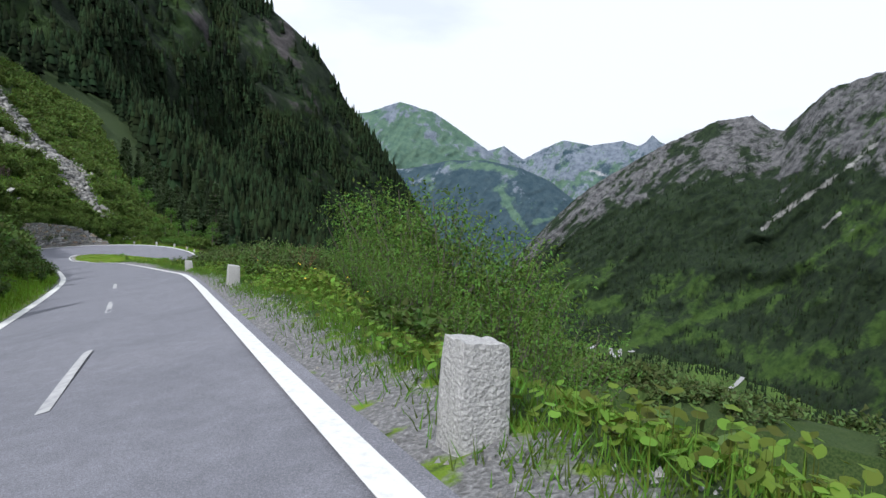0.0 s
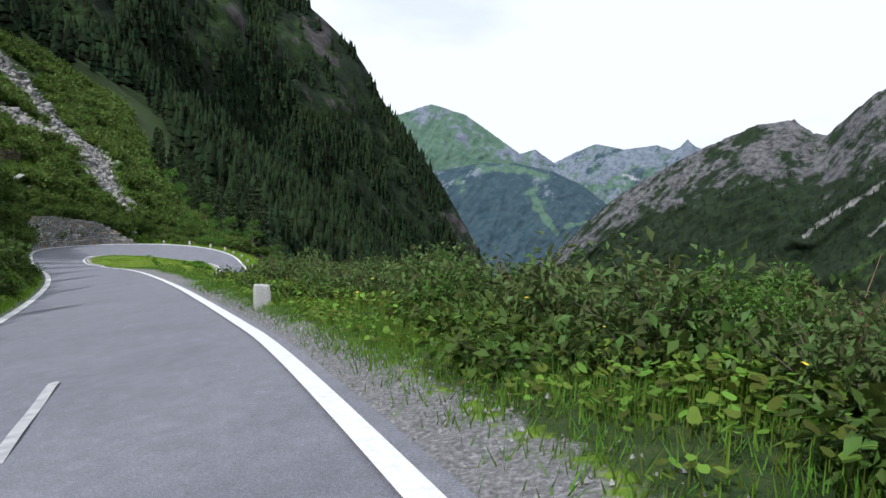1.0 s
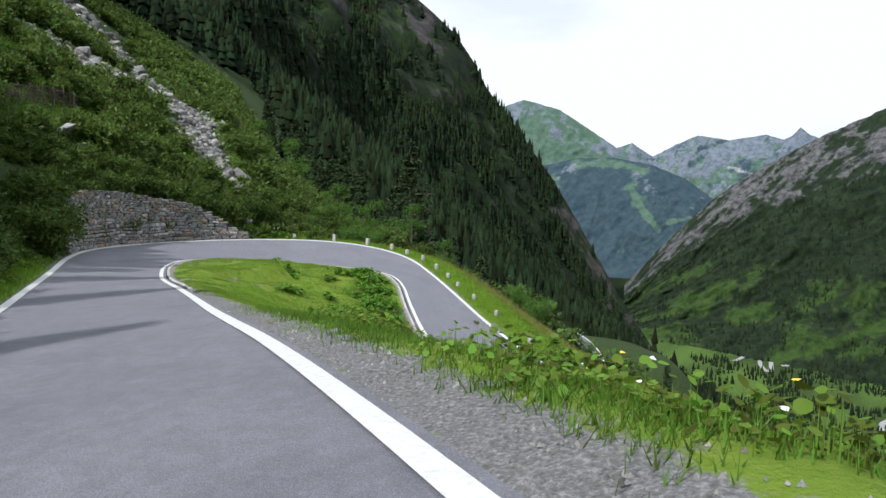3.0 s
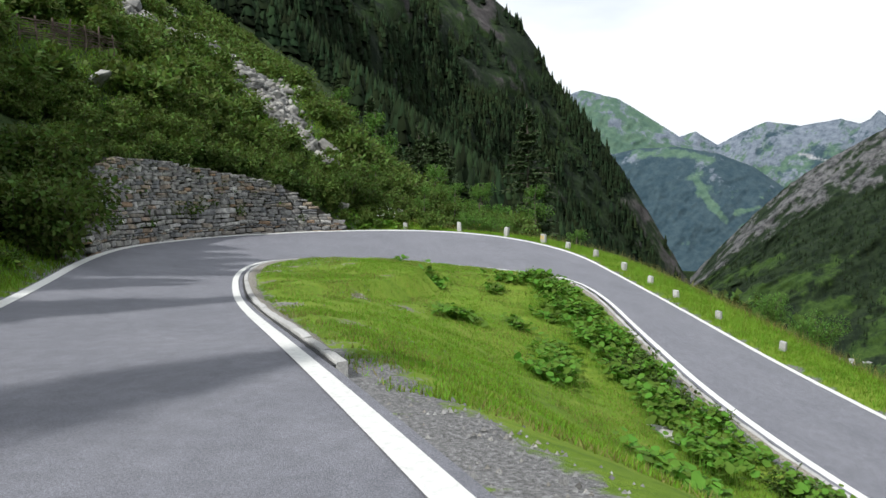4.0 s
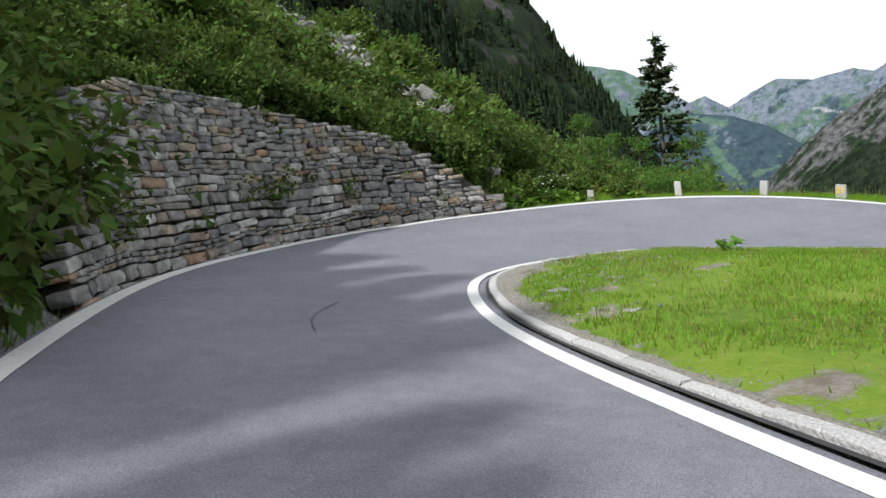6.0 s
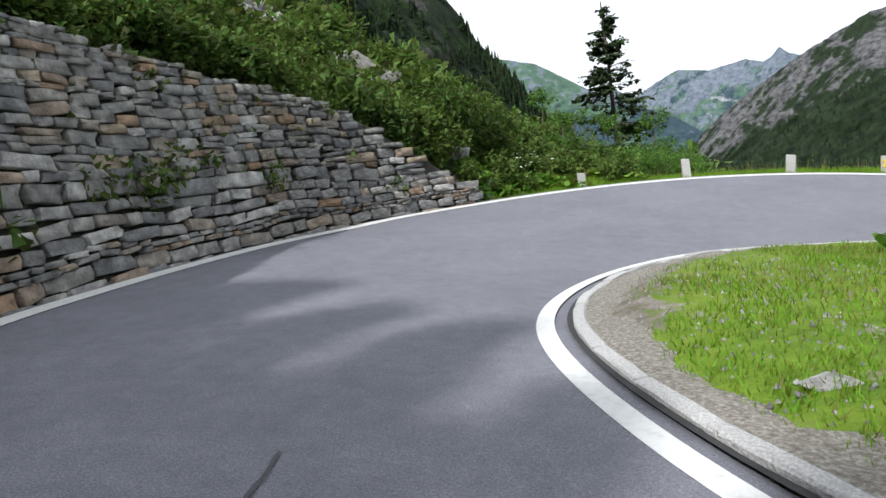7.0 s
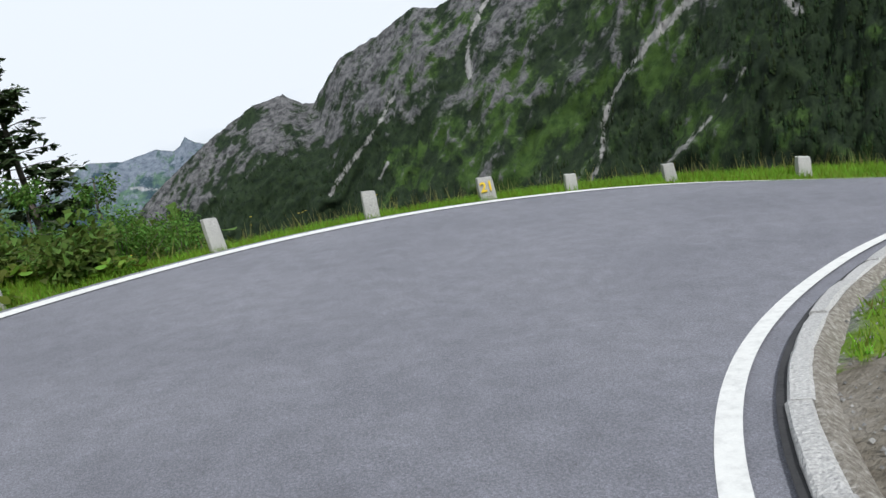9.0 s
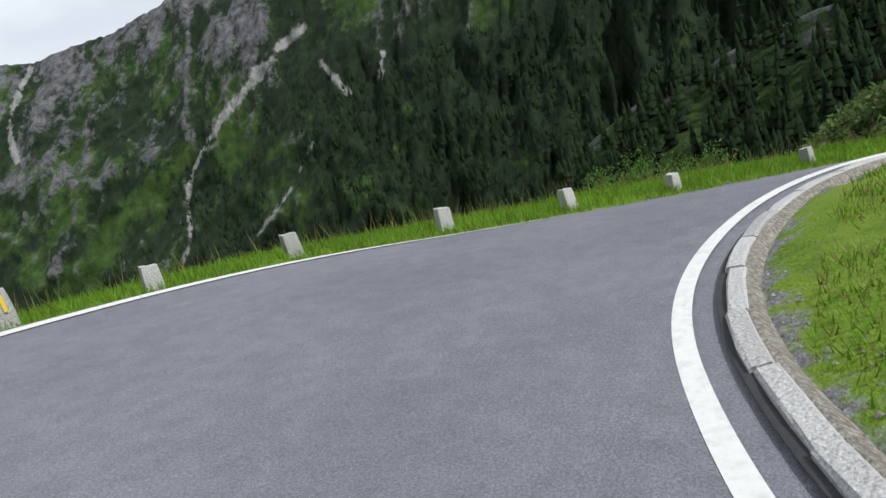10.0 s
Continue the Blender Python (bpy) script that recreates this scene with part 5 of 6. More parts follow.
js = np.linspace(0, ks[-1], 160)
jv = [beside(s, off, lift) for s in js for off, lift in ((0.20, 0.011), (0.225, 0.013), (0.26, 0.010))]
kerb = mesh_object("kerb", jv, grid_faces(160, 3), TAR, label="granite kerb round the grassy island with a dark joint", category="kerb", kind="structure")
bs = np.linspace(0.2, ks[-1] - 0.2, 170)
bv = []
for s in bs:
    edge_z = beside(s, 0.37, 0.045)
    bv.append(beside(s, 0.36, 0.04))
    fade = min(1.0, max(0.0, min(s, ks[-1] - s) - 0.3) / 2.5)
    wide = np.interp(s, [0, 14, 17, 23, 26], [0.6, 0.6, 1.0, 1.0, 0.25])
    for off in (0.36 + 0.10 * wide, 0.36 + 0.24 * wide, 0.36 + 0.40 * wide, 0.36 + 0.59 * wide):
        c = beside(s, off + (0.10 * math.sin(s * 2.3) + 0.06 * math.sin(s * 5.9)) * (off > 0.7), 0)
        w = (off - 0.36) / (0.59 * wide)
        bv.append(np.array([c[0], c[1], ((edge_z[2] + 0.015) * (1 - w) + (float(zg(c[0], c[1])) - 0.06 * w + 0.03 * (1 - w)) * w) * fade + (float(zg(c[0], c[1])) - 0.05) * (1 - fade)]))
KERB_GRAVEL = mat("kerb_gravel", [(0.10, 0.088, 0.072), (0.22, 0.20, 0.17), (0.40, 0.385, 0.355)], 30, 0.95, 1.0, 70, spread=0.4, detail=9.0)
mesh_object("kerb_backfill", bv, grid_faces(170, 5), KERB_GRAVEL, smooth=True, label="grey-brown gravel packed behind the kerb", category="gravel", kind="structure")
KERB_PIECES = []
s = 0.0
rk = np.random.RandomState(31)
while s < ks[-1] - 0.5:
    long_ = rk.uniform(0.75, 1.05)
    KERB_PIECES.append((s, min(s + long_, ks[-1])))
    s += long_ + 0.012

# ---- markings and mends on the straight ----
c_line = resample([tuple(0.5 * (np.array(a) + np.array(b))) for a, b in zip(pin[::10], po[::10])], 0.2)


def patch_on_road(name, corners, lift, material, label, category):
    """A flat piece laid on the road: corners in plan, in order."""
    c = np.array(corners, float)
    n = 9
    u = np.linspace(0, 1, n)
    a, b = c[0] + (c[1] - c[0]) * u[:, None], c[3] + (c[2] - c[3]) * u[:, None]
    q = np.stack([a + (b - a) * w for w in (0, 0.5, 1)], 1).reshape(-1, 2)
    zi = []
    for p in q:
        w = 1 / (np.hypot(rv[:, :, 0] - p[0], rv[:, :, 1] - p[1]) + 0.05) ** 4
        zi.append((w * rv[:, :, 2]).sum() / w.sum())
    return mesh_object(name, np.c_[q, np.array(zi) + lift], grid_faces(n, 3), material, label=label, category=category, kind="structure")


WORN = mat("worn_paint", [(0.22, 0.22, 0.24), (0.36, 0.36, 0.37), (0.46, 0.46, 0.46)], 6, 0.8, 0.3, 50)
for x0, y0, x1, y1 in ((48.4, -41.75, 50.5, -43.9), (54.3, -47.9, 56.5, -50.4), (42.1, -35.4, 44.2, -37.5)):
    d = np.array([x1 - x0, y1 - y0])
    q = np.array([-d[1], d[0]]) / np.linalg.norm(d) * 0.055
    patch_on_road("centre_dash", [(x0 + q[0], y0 + q[1]), (x1 + q[0], y1 + q[1]), (x1 - q[0], y1 - q[1]), (x0 - q[0], y0 - q[1])], 0.010, WORN, "worn white centre dash on the asphalt", "road marking")


CRACK = mat("worn_crack", [(0.05, 0.05, 0.055), (0.085, 0.085, 0.092)], 6, 0.9, 0.3, 50)


def crack(points, half, seed):
    """A tarred crack that wanders over the asphalt."""
    r = np.random.RandomState(seed)
    c = resample(np.c_[np.array(points, float), np.zeros(len(points))], 0.1)[:, :2]
    d = np.gradient(c, axis=0)
    d /= np.linalg.norm(d, axis=1, keepdims=True)
    nrm = np.stack([-d[:, 1], d[:, 0]], 1)
    c = c + nrm * 0.03 * fbm(np.arange(len(c)) * 0.35, np.zeros(len(c)), 3, seed)[:, None]
    w = half * r.uniform(0.5, 1.3, len(c))[:, None]
    q = np.stack([c + nrm * w, c - nrm * w], 1).reshape(-1, 2)
    z = []
    for p in q:
        near = 1 / (np.hypot(rv[:, :, 0] - p[0], rv[:, :, 1] - p[1]) + 0.05) ** 4
        z.append((near * rv[:, :, 2]).sum() / near.sum())
    return mesh_object("tar_crack", np.c_[q, np.array(z) + 0.014], grid_faces(len(c), 2), CRACK, label="dark tarred crack in the asphalt", category="road crack", kind="structure")


crack([(-13.5, 9.65), (-13.3, 9.2), (-13.05, 8.75), (-12.75, 8.4), (-12.3, 8.05)], 0.011, 3)
crack([(22.28, -15.77), (21.3, -14.95), (20.6, -14.3), (19.9, -13.76)], 0.011, 4)
# ---- wattle fence ----
fence = tagged(new("wattle_fence"), "old brown wattle fence of woven branches on the bank", "fence")
fa, fb = np.array([-29.0, 11.2]), np.array([-30.4, 16.8])
fence.location = (*fa, float(zg(*fa)))
rf = np.random.RandomState(51)
n_post = 7
for k in range(n_post):
    p = fa + (fb - fa) * k / (n_post - 1)
    z0 = float(zg(*p))
    v, f = [], []
    tube(v, f, [(p[0], p[1], z0 - 0.2), (p[0] + rf.normal(0, 0.03), p[1] + rf.normal(0, 0.03), z0 + 0.7), (p[0] + rf.normal(0, 0.06), p[1] + rf.normal(0, 0.06), z0 + rf.uniform(1.3, 1.7))], 0.06, 0.045, 7)
    o = part("post", np.array(v) - np.array(fence.location), f, WEATHERED, fence)
for k in range(10):
    for q in range(3):
        u0 = q * 0.31 + rf.uniform(-0.05, 0.05)
        pts = []
        for t in np.linspace(u0, u0 + 0.44, 9):
            p = fa + (fb - fa) * t
            side = 0.07 * math.sin(t * (n_post - 1) * math.pi + (k % 2) * math.pi)
            pts.append((p[0] + side, p[1] + 0.2 * side, float(zg(*p)) + 0.22 + 0.11 * k + 0.07 * math.sin(t * 5 + q * 2 + k) + rf.normal(0, 0.012)))
        v, f = [], []
        tube(v, f, pts, 0.035, 0.02, 5)
        part("branch", np.array(v) - np.array(fence.location), f, WEATHERED, fence)


# ---- spruces ----
def spruce_mesh(seed, whorls, thin=0.0, boughs=False, sprays=7):
    """A spruce of height 1: trunk, and drooping boughs set with flat sprays of needles."""
    r = np.random.RandomState(seed)
    tv, tf = [], []
    tube(tv, tf, [(0, 0, -0.03), (0.004, 0, 0.35), (0, 0.003, 0.7), (0, 0, 0.99)], 0.013, 0.002, 7)
    P, D, S = [], [], []
    for w in range(whorls):
        u = (w + r.uniform(-0.3, 0.3)) / whorls
        z = 0.10 + 0.87 * u
        reach = (0.205 * (1 - u) ** 0.85 + 0.012) * (0.45 + 0.55 * min(1, u * 6))
        for k in range(6):
            if r.uniform() < thin:
                continue
            a = r.uniform(0, 6.28)
            L = reach * r.uniform(0.6, 1.15)
            out = np.array([math.cos(a), math.sin(a), 0])
            tip = np.array([0, 0, z]) + out * L + np.array([0, 0, -0.30 * L * (1 - u) + 0.35 * L * u])
            base = np.array([0, 0, z])
            if boughs:
                tube(tv, tf, [base, (base + tip) / 2 + np.array([0, 0, 0.04 * L]), tip], 0.0022, 0.0008, 3)
            for q in np.linspace(0.18, 1.0, sprays):
                p = base + (tip - base) * q
                for side in (-1, 1):
                    P.append(p + r.normal(0, 0.004, 3))
                    D.append(out * 0.75 + side * 0.75 * np.array([-out[1], out[0], 0]) + np.array([0, 0, -0.25]))
                    S.append((0.018 + 0.05 * (1 - abs(q - 0.45)) * (0.35 + 0.65 * (1 - u))) * (7 / sprays) ** 0.8)
    P, D, S = np.array(P), np.array(D), np.array(S)
    lv, lf = leaves_at(P, D, S, r, 0.75, 0.35, False)
    return (tv, tf), (lv, lf)


SPRUCES = []
for k, (whorls, thin) in enumerate(((26, 0.0), (30, 0.0), (22, 0.15), (28, 0.1), (24, 0.0))):
    (tv, tf), (lv, lf) = spruce_mesh(600 + k, whorls, thin)
    a, b = fast_mesh("trunk", tv, tf), fast_mesh("crown", lv, lf)
    a.materials.append(BARK)
    b.materials.append(NEEDLES)
    SPRUCES.append((a, b))
rs = np.random.RandomState(77)


def spruce(x, y, high, k=None, wide=1.0, label="dark green spruce on the mountainside", group="spruces beyond the bend", sink=0.0):
    a, b = SPRUCES[rs.randint(0, 5) if k is None else k]
    o = tagged(new("spruce_tree"), label, "tree", group)
    o.matrix_basis = pose(x, y, float(zg(x, y)) - 0.1 - sink, rs.uniform(-2, 2), rs.uniform(-2, 2), rs.uniform(0, 360)) @ Matrix.Diagonal((high * wide, high * wide, high, 1))
    for name, me in (("trunk", a), ("crown", b)):
        q = new(name, me)
        q.parent = o
    return o


(tv, tf), (lv, lf) = spruce_mesh(640, 30, 0.3, True, 13)
a, b = fast_mesh("trunk", tv, tf), fast_mesh("crown", lv, lf)
a.materials.append(BARK)
b.materials.append(NEEDLES)
SPRUCES.append((a, b))
base_z = float(zg(-21.3, 52.3))
spruce(-21.3, 52.3, 8.4 - base_z, 5, 1.3, "tall open spruce with sparse drooping boughs", "")
count = 0
while count < 110:
    x, y = rs.uniform(-90, 4), rs.uniform(50, 150)
    line_y = 52 + 0.72 * (-31 - x) if x < -31 else 60
    if y < line_y or y > line_y + 48 or math.hypot(x + 15, y - 100) < 20 or (x > -30 and y < 75 and math.hypot(x + 21, y - 51.5) < 12):
        continue
    az_ = math.degrees(math.atan2(26.5 - x, y + 18.4))
    if 16.5 < az_ < 23 and y < 125:
        continue
    spruce(x, y, rs.uniform(7, 13), wide=rs.uniform(0.85, 1.1))
    count += 1
# unseen trees added on the bank above the straight; their shade falls over the road
for x, y, hh in ((-19.5, -3.5, 9), (-16.5, -6.5, 10), (-22.5, 0.5, 8), (-12.0, -9.5, 7), (-8.0, -12.5, 9), (-25.5, 3.5, 8.5), (-1.0, -17.0, 9), (7.0, -22.5, 7), (14.0, -28.5, 6.5), (22.0, -36.5, 6), (29.5, -43, 6), (44, -58, 6.5), (-38, 3, 8), (-30, -1.5, 9), (-27.5, 2.0, 8), (-26.5, -2.5, 9), (-40, 2, 9), (-33, -2, 9), (-43, -4, 10), (-23.5, -5, 9), (-27, -7, 9), (-30.5, -5, 10), (-24.5, -9, 9), (-21, -7.5, 9), (-36, -4, 9),
                 (-21, -2, 8), (-18, -4.5, 9), (-17.5, -2, 6), (-15, -7, 9), (-13.5, -5.5, 7), (-23.8, -1.5, 8), (-25, 1, 7.5), (-28, 0, 8), (-24, 4.5, 6), (-20.5, 1.5, 5.5), (-14.5, -13, 10), (-11, -8, 6.5), (-17, -9.5, 8)):
    spruce(x, y, hh, label="dark unseen spruce added on the bank to shade the road", group="spruces on the bank")
for x, y, hh in ((46.5, 14.6, 7), (48.5, 11.2, 6.5), (47.8, 18.0, 7.5), (51.0, 15.0, 7), (50.0, 20.5, 6)):
    spruce(x, y, hh, label="green spruce beside the falling road", group="spruces below the road")
# the wooded slope beyond, too dense to count
wx, wy = rs.uniform(-260, 70, 16000), rs.uniform(70, 420, 16000)
ok = (wy > np.where(wx < -31, 70 + 0.72 * (-31 - wx), 90)) & (np.hypot(wx + 15, wy - 100) > 24) & (wy > 80 + 0.6 * np.abs(wx - 10) * (wx > 10))
wx, wy = wx[ok][:4600], wy[ok][:4600]
ux, uy = rs.uniform(-300, -45, 6000), rs.uniform(-60, 230, 6000)
high = (zg(ux, uy) > 40) & (uy < 70 + 0.72 * (-31 - ux))
wx, wy = np.r_[wx, ux[high][:1500]], np.r_[wy, uy[high][:1500]]
woods("slope_forest", np.stack([wx, wy, zg(wx, wy)], 1), rs.uniform(8, 17, len(wx)), NEEDLES_FAR, "dense dark spruce forest on the slope below", 91, 5, 7)


# ---- broad-leaved saplings ----
def sapling_mesh(seed, leaf, n_leaves):
    r = np.random.RandomState(seed)
    tv, tf, tips = [], [], []
    tube(tv, tf, [(0, 0, -0.1), (0.02, 0.01, 0.4), (0.0, 0.03, 0.75), (0.03, 0, 1.0)], 0.02, 0.005, 6)
    for k in range(16):
        z, a = r.uniform(0.3, 0.95), r.uniform(0, 6.28)
        L = 0.28 * (1.15 - z) + 0.06
        tip = np.array([L * math.cos(a), L * math.sin(a), z + 0.5 * L])
        for q in (0.5, 0.75, 1.0):
            tips.append(np.array([0, 0.01, z]) * (1 - q) + tip * q)
    tips = np.array(tips)
    g = r.normal(0, 1, (n_leaves, 3))
    g /= np.linalg.norm(g, axis=1, keepdims=True)
    pts = tips[r.randint(0, len(tips), n_leaves)] + g * 0.075 * r.uniform(0.3, 1, n_leaves)[:, None]
    return (tv, tf), leaves_at(pts, g, leaf, r, 0.55)


(tv, tf), (lv, lf) = sapling_mesh(71, 0.035, 1600)
sapling = fast_mesh("trunk", tv, tf), fast_mesh("crown", lv, lf)
sapling[0].materials.append(BARK)
sapling[1].materials.append(LEAF_PALE)
for x, y, hh in ((-28, 59.3, 7), (-40.6, 53.1, 7.5), (-24.7, 49.5, 6), (-17.8, 46.3, 5.0), (-31.7, 51.7, 6), (-14.8, 48.3, 4.5), (-47, 62, 7), (-36.4, 42.8, 5), (-18.6, 31.0, 2.2), (-20.8, 35.4, 3.4), (-19.6, 36.2, 3.2), (-21.8, 29.9, 2.0), (-18.9, 38.5, 3.6)):
    o = tagged(new("sapling"), "slender pale-green birch among the alders", "tree", "birches on the slope")
    o.matrix_basis = pose(x, y, float(zg(x, y)), rs.uniform(-4, 4), rs.uniform(-4, 4), rs.uniform(0, 360)) @ Matrix.Diagonal((hh, hh, hh, 1))
    for name, me in (("trunk", sapling[0]), ("crown", sapling[1])):
        q = new(name, me)
        q.parent = o


# ---- leafy plants, grass and flowers ----
rg = np.random.RandomState(5)


def leaf_discs(points, size, height, r, sides=8):
    """Round cupped leaves on stalks: points in plan."""
    n = len(points)
    z = zg(points[:, 0], points[:, 1])
    rad = size * r.uniform(0.55, 1.2, n)
    top = height * r.uniform(0.45, 1.15, n)
    t = np.linspace(0, 2 * math.pi, sides, endpoint=False)
    tilt = r.normal(0, 0.38, (n, 2))
    ring = np.stack([np.cos(t), np.sin(t)], 1)
    lobed = 1 - 0.3 * np.exp(-((t - math.pi) / 0.5) ** 2)
    ang = r.uniform(0, 6.28, n)
    rx = ring[:, 0] * lobed
    ry = ring[:, 1] * lobed
    X = (rx[None] * np.cos(ang)[:, None] - ry[None] * np.sin(ang)[:, None]) * rad[:, None]
    Y = (rx[None] * np.sin(ang)[:, None] + ry[None] * np.cos(ang)[:, None]) * rad[:, None]
    Z = X * tilt[:, :1] + Y * tilt[:, 1:] + r.normal(0, 0.09, X.shape) * rad[:, None]
    v = np.stack([X + points[:, :1], Y + points[:, 1:2], Z + (z + top)[:, None]], 2)
    mid = np.stack([points[:, 0], points[:, 1], z + top - 0.16 * rad], 1)[:, None]
    v = np.concatenate([v, mid], 1)
    k = np.arange(sides)
    tri = np.stack([k, (k + 1) % sides, np.full(sides, sides)], 1)
    f = (tri[None] + (sides + 1) * np.arange(n)[:, None, None]).reshape(-1, 3)
    # stalks
    w = 0.006
    sv = np.stack([np.stack([points[:, 0] - w, points[:, 1], z - 0.02], 1), np.stack([points[:, 0] + w, points[:, 1], z - 0.02], 1), mid[:, 0]], 1)
    base = n * (sides + 1)
    sf = base + np.arange(n * 3).reshape(n, 3)
    return np.vstack([v.reshape(-1, 3), sv.reshape(-1, 3)]), np.vstack([f, sf])


PATCHES = {}


def leafy_patch(x, y, wide, deep, count, size=0.10, height=0.24, turn=0.0, key="butterbur"):
    count = int(count * (1.6 if key == "butterbur" else 1.0))
    p = np.clip(rg.normal(0, 0.5, (count, 2)), -1.1, 1.1) * np.array([wide, deep])
    c, s_ = math.cos(turn), math.sin(turn)
    p = np.stack([p[:, 0] * c - p[:, 1] * s_ + x, p[:, 0] * s_ + p[:, 1] * c + y], 1)
    p = p[(gsample(_di, p[:, 0], p[:, 1]) > 0.9) & (gsample(_do, p[:, 0], p[:, 1]) > 0.5) & ~inside(ROAD_RING, p[:, 0], p[:, 1])]
    if len(p):
        PATCHES.setdefault(key, []).append(leaf_discs(p, size, height, rg))


for x, y, w, d, c in ((-5.3, 18.1, 0.9, 0.5, 70), (-3.5, 18.6, 1.1, 0.6, 120), (-2.1, 19.4, 1.0, 0.6, 110), (-0.3, 19.0, 0.9, 0.5, 80), (0.5, 17.6, 0.9, 0.6, 80), (-6.5, 14.8, 0.6, 0.45, 50), (-3.1, 11.0, 0.8, 0.6, 85), (-2.1, 12.8, 0.6, 0.4, 40), (-0.2, 11.6, 1.0, 0.6, 90), (0.6, 9.0, 0.8, 0.5, 60),
                      (0.4, 15.6, 1.2, 0.6, 110), (-1.2, 17.4, 1.1, 0.7, 120), (-4.8, 16.3, 0.6, 0.4, 35), (1.8, 13.4, 1.2, 0.8, 110), (-1.9, 15.0, 0.7, 0.5, 50), (2.4, 11.4, 1.0, 0.6, 80),
                      (4.6, 9.4, 1.4, 0.8, 130), (4.6, 5.6, 1.2, 0.8, 110), (7.8, 3.6, 1.3, 0.9, 120), (9.0, 6.0, 1.5, 1.0, 140), (-10.0, 17.4, 0.3, 0.25, 10),
                      (-18.9, 23.75, 0.5, 0.4, 60), (-18.5, 24.7, 0.5, 0.4, 60), (-18.2, 25.6, 0.6, 0.4, 70), (-17.7, 26.3, 0.5, 0.4, 50), (-19.0, 25.2, 0.6, 0.5, 60)):
    leafy_patch(x, y, w, d, c, turn=rg.uniform(0, 3))
for p in np.vstack([side_points(inner, 1.0, 2.6, inner_low(-3.5), inner_low(14), 40, rg, -1), side_points(inner, 2.6, 5.0, inner_low(1.5), inner_low(12), 8, rg, -1)]):
    leafy_patch(*p, 0.7, 0.5, 55, 0.085, 0.42, rg.uniform(0, 3))
for p in side_points(inner, 1.9, 3.9, inner_i(64), inner_i(10), 230, rg, -1):
    leafy_patch(*p, 0.75, 0.6, 80, 0.042, 0.30, rg.uniform(0, 3), "verge_plants")
for p in side_points(inner, 0.95, 1.9, inner_i(61), inner_i(14), 120, rg, -1):
    leafy_patch(*p, 0.5, 0.35, 34, 0.038, 0.12, rg.uniform(0, 3), "verge_plants")
for p in ((61.6, -50.2), (60.9, -49.0), (62.5, -51.2), (60.2, -48.0), (61.5, -48.4), (63.4, -52.3)):
    leafy_patch(*p, 0.5, 0.45, 110, 0.045, 0.14, rg.uniform(0, 3), "verge_plants")
for p in np.vstack([side_points(outer, 1.2, 2.6, outer_i(-18.4, 23.4), outer_i(-14, 27.3), 9, rg, 1), side_points(outer, 0.7, 2.0, outer_i(35, -32), outer_i(-13.5, 6), 40, rg, 1)]):
    leafy_patch(*p, 0.6, 0.45, 50, 0.09, 0.25, rg.uniform(0, 3), "verge_plants")

for key, label in (("butterbur", "patches of broad round butterbur leaves in the grass"), ("verge_plants", "clumps of bright green broad-leaved plants on the verge")):
    V, F, off = [], [], 0
    for v, f in PATCHES[key]:
        V.append(v)
        F.append(f + off)
        off += len(v)
    mesh_object(key, np.vstack(V), np.vstack(F), LEAF_BIG if key == "butterbur" else LEAF_VERGE, label=label, category="plants", kind="stuff")


def grass(name, p, low, high, width, material, label, lean=0.45):
    n = len(p)
    z = zg(p[:, 0], p[:, 1])
    hgt = rg.uniform(low, high, n)
    a = rg.uniform(0, 6.28, n)
    w = width * rg.uniform(0.6, 1.2, n)
    side = np.stack([np.cos(a) * w, np.sin(a) * w, np.zeros(n)], 1)
    root = np.stack([p[:, 0], p[:, 1], z - 0.015], 1)
    tip = root + np.stack([rg.normal(0, lean, n) * hgt, rg.normal(0, lean, n) * hgt, hgt + 0.015], 1)
    v = np.stack([root - side, root + side, tip], 1).reshape(-1, 3)
    return mesh_object(name, v, np.arange(3 * n).reshape(n, 3), material, label=label, category="grass", kind="stuff")


def on_island(count, x0, x1, y0, y1, bare=True):
    p = np.stack([rg.uniform(x0, x1, count), rg.uniform(y0, y1, count)], 1)
    ok = inside(ISLAND_RING, p[:, 0], p[:, 1])
    d = gsample(_di, p[:, 0], p[:, 1])
    ok &= d > 0.56
    clump = fbm(p[:, 0] * 1.3, p[:, 1] * 1.3, 4, 90)
    soil = gsample(_soil, p[:, 0], p[:, 1]) + 0.5 * gsample(_gravel, p[:, 0], p[:, 1])
    ok &= rg.uniform(0, 1, count) < np.clip(0.75 - 1.25 * soil + 1.6 * clump, 0.04, 1)
    return p[ok]


p = np.vstack([on_island(330000, -13, 8, 0, 21), on_island(90000, 8, 24, -8, 18)])
dry = rg.uniform(0, 1, len(p)) < np.clip(0.16 + 0.6 * fbm(p[:, 0] * 0.6, p[:, 1] * 0.6, 3, 95), 0.02, 0.6)
grass("island_grass", p[~dry], 0.03, 0.085, 0.009, BLADE, "short bright green grass on the island of the bend")
grass("island_dry_grass", p[dry], 0.04, 0.10, 0.008, BLADE_DRY, "dry yellowish blades in the grass of the island")
p = np.vstack([side_points(inner, 0.95, 2.8, inner_i(30), inner_i(8), 40000, rg, -1), side_points(inner, 0.6, 2.8, inner_i(66), inner_i(30), 80000, rg, -1), side_points(inner, 2.4, 6, inner_i(66), inner_i(8), 30000, rg, -1)])
cl = fbm(p[:, 0] * 0.9, p[:, 1] * 0.9, 4, 33)
p = p[rg.uniform(-0.7, 0.4, len(p)) < cl]
grass("verge_grass", p[:-3500], 0.05, 0.17, 0.008, BLADE_VERGE, "tall green grass along the gravel verge")
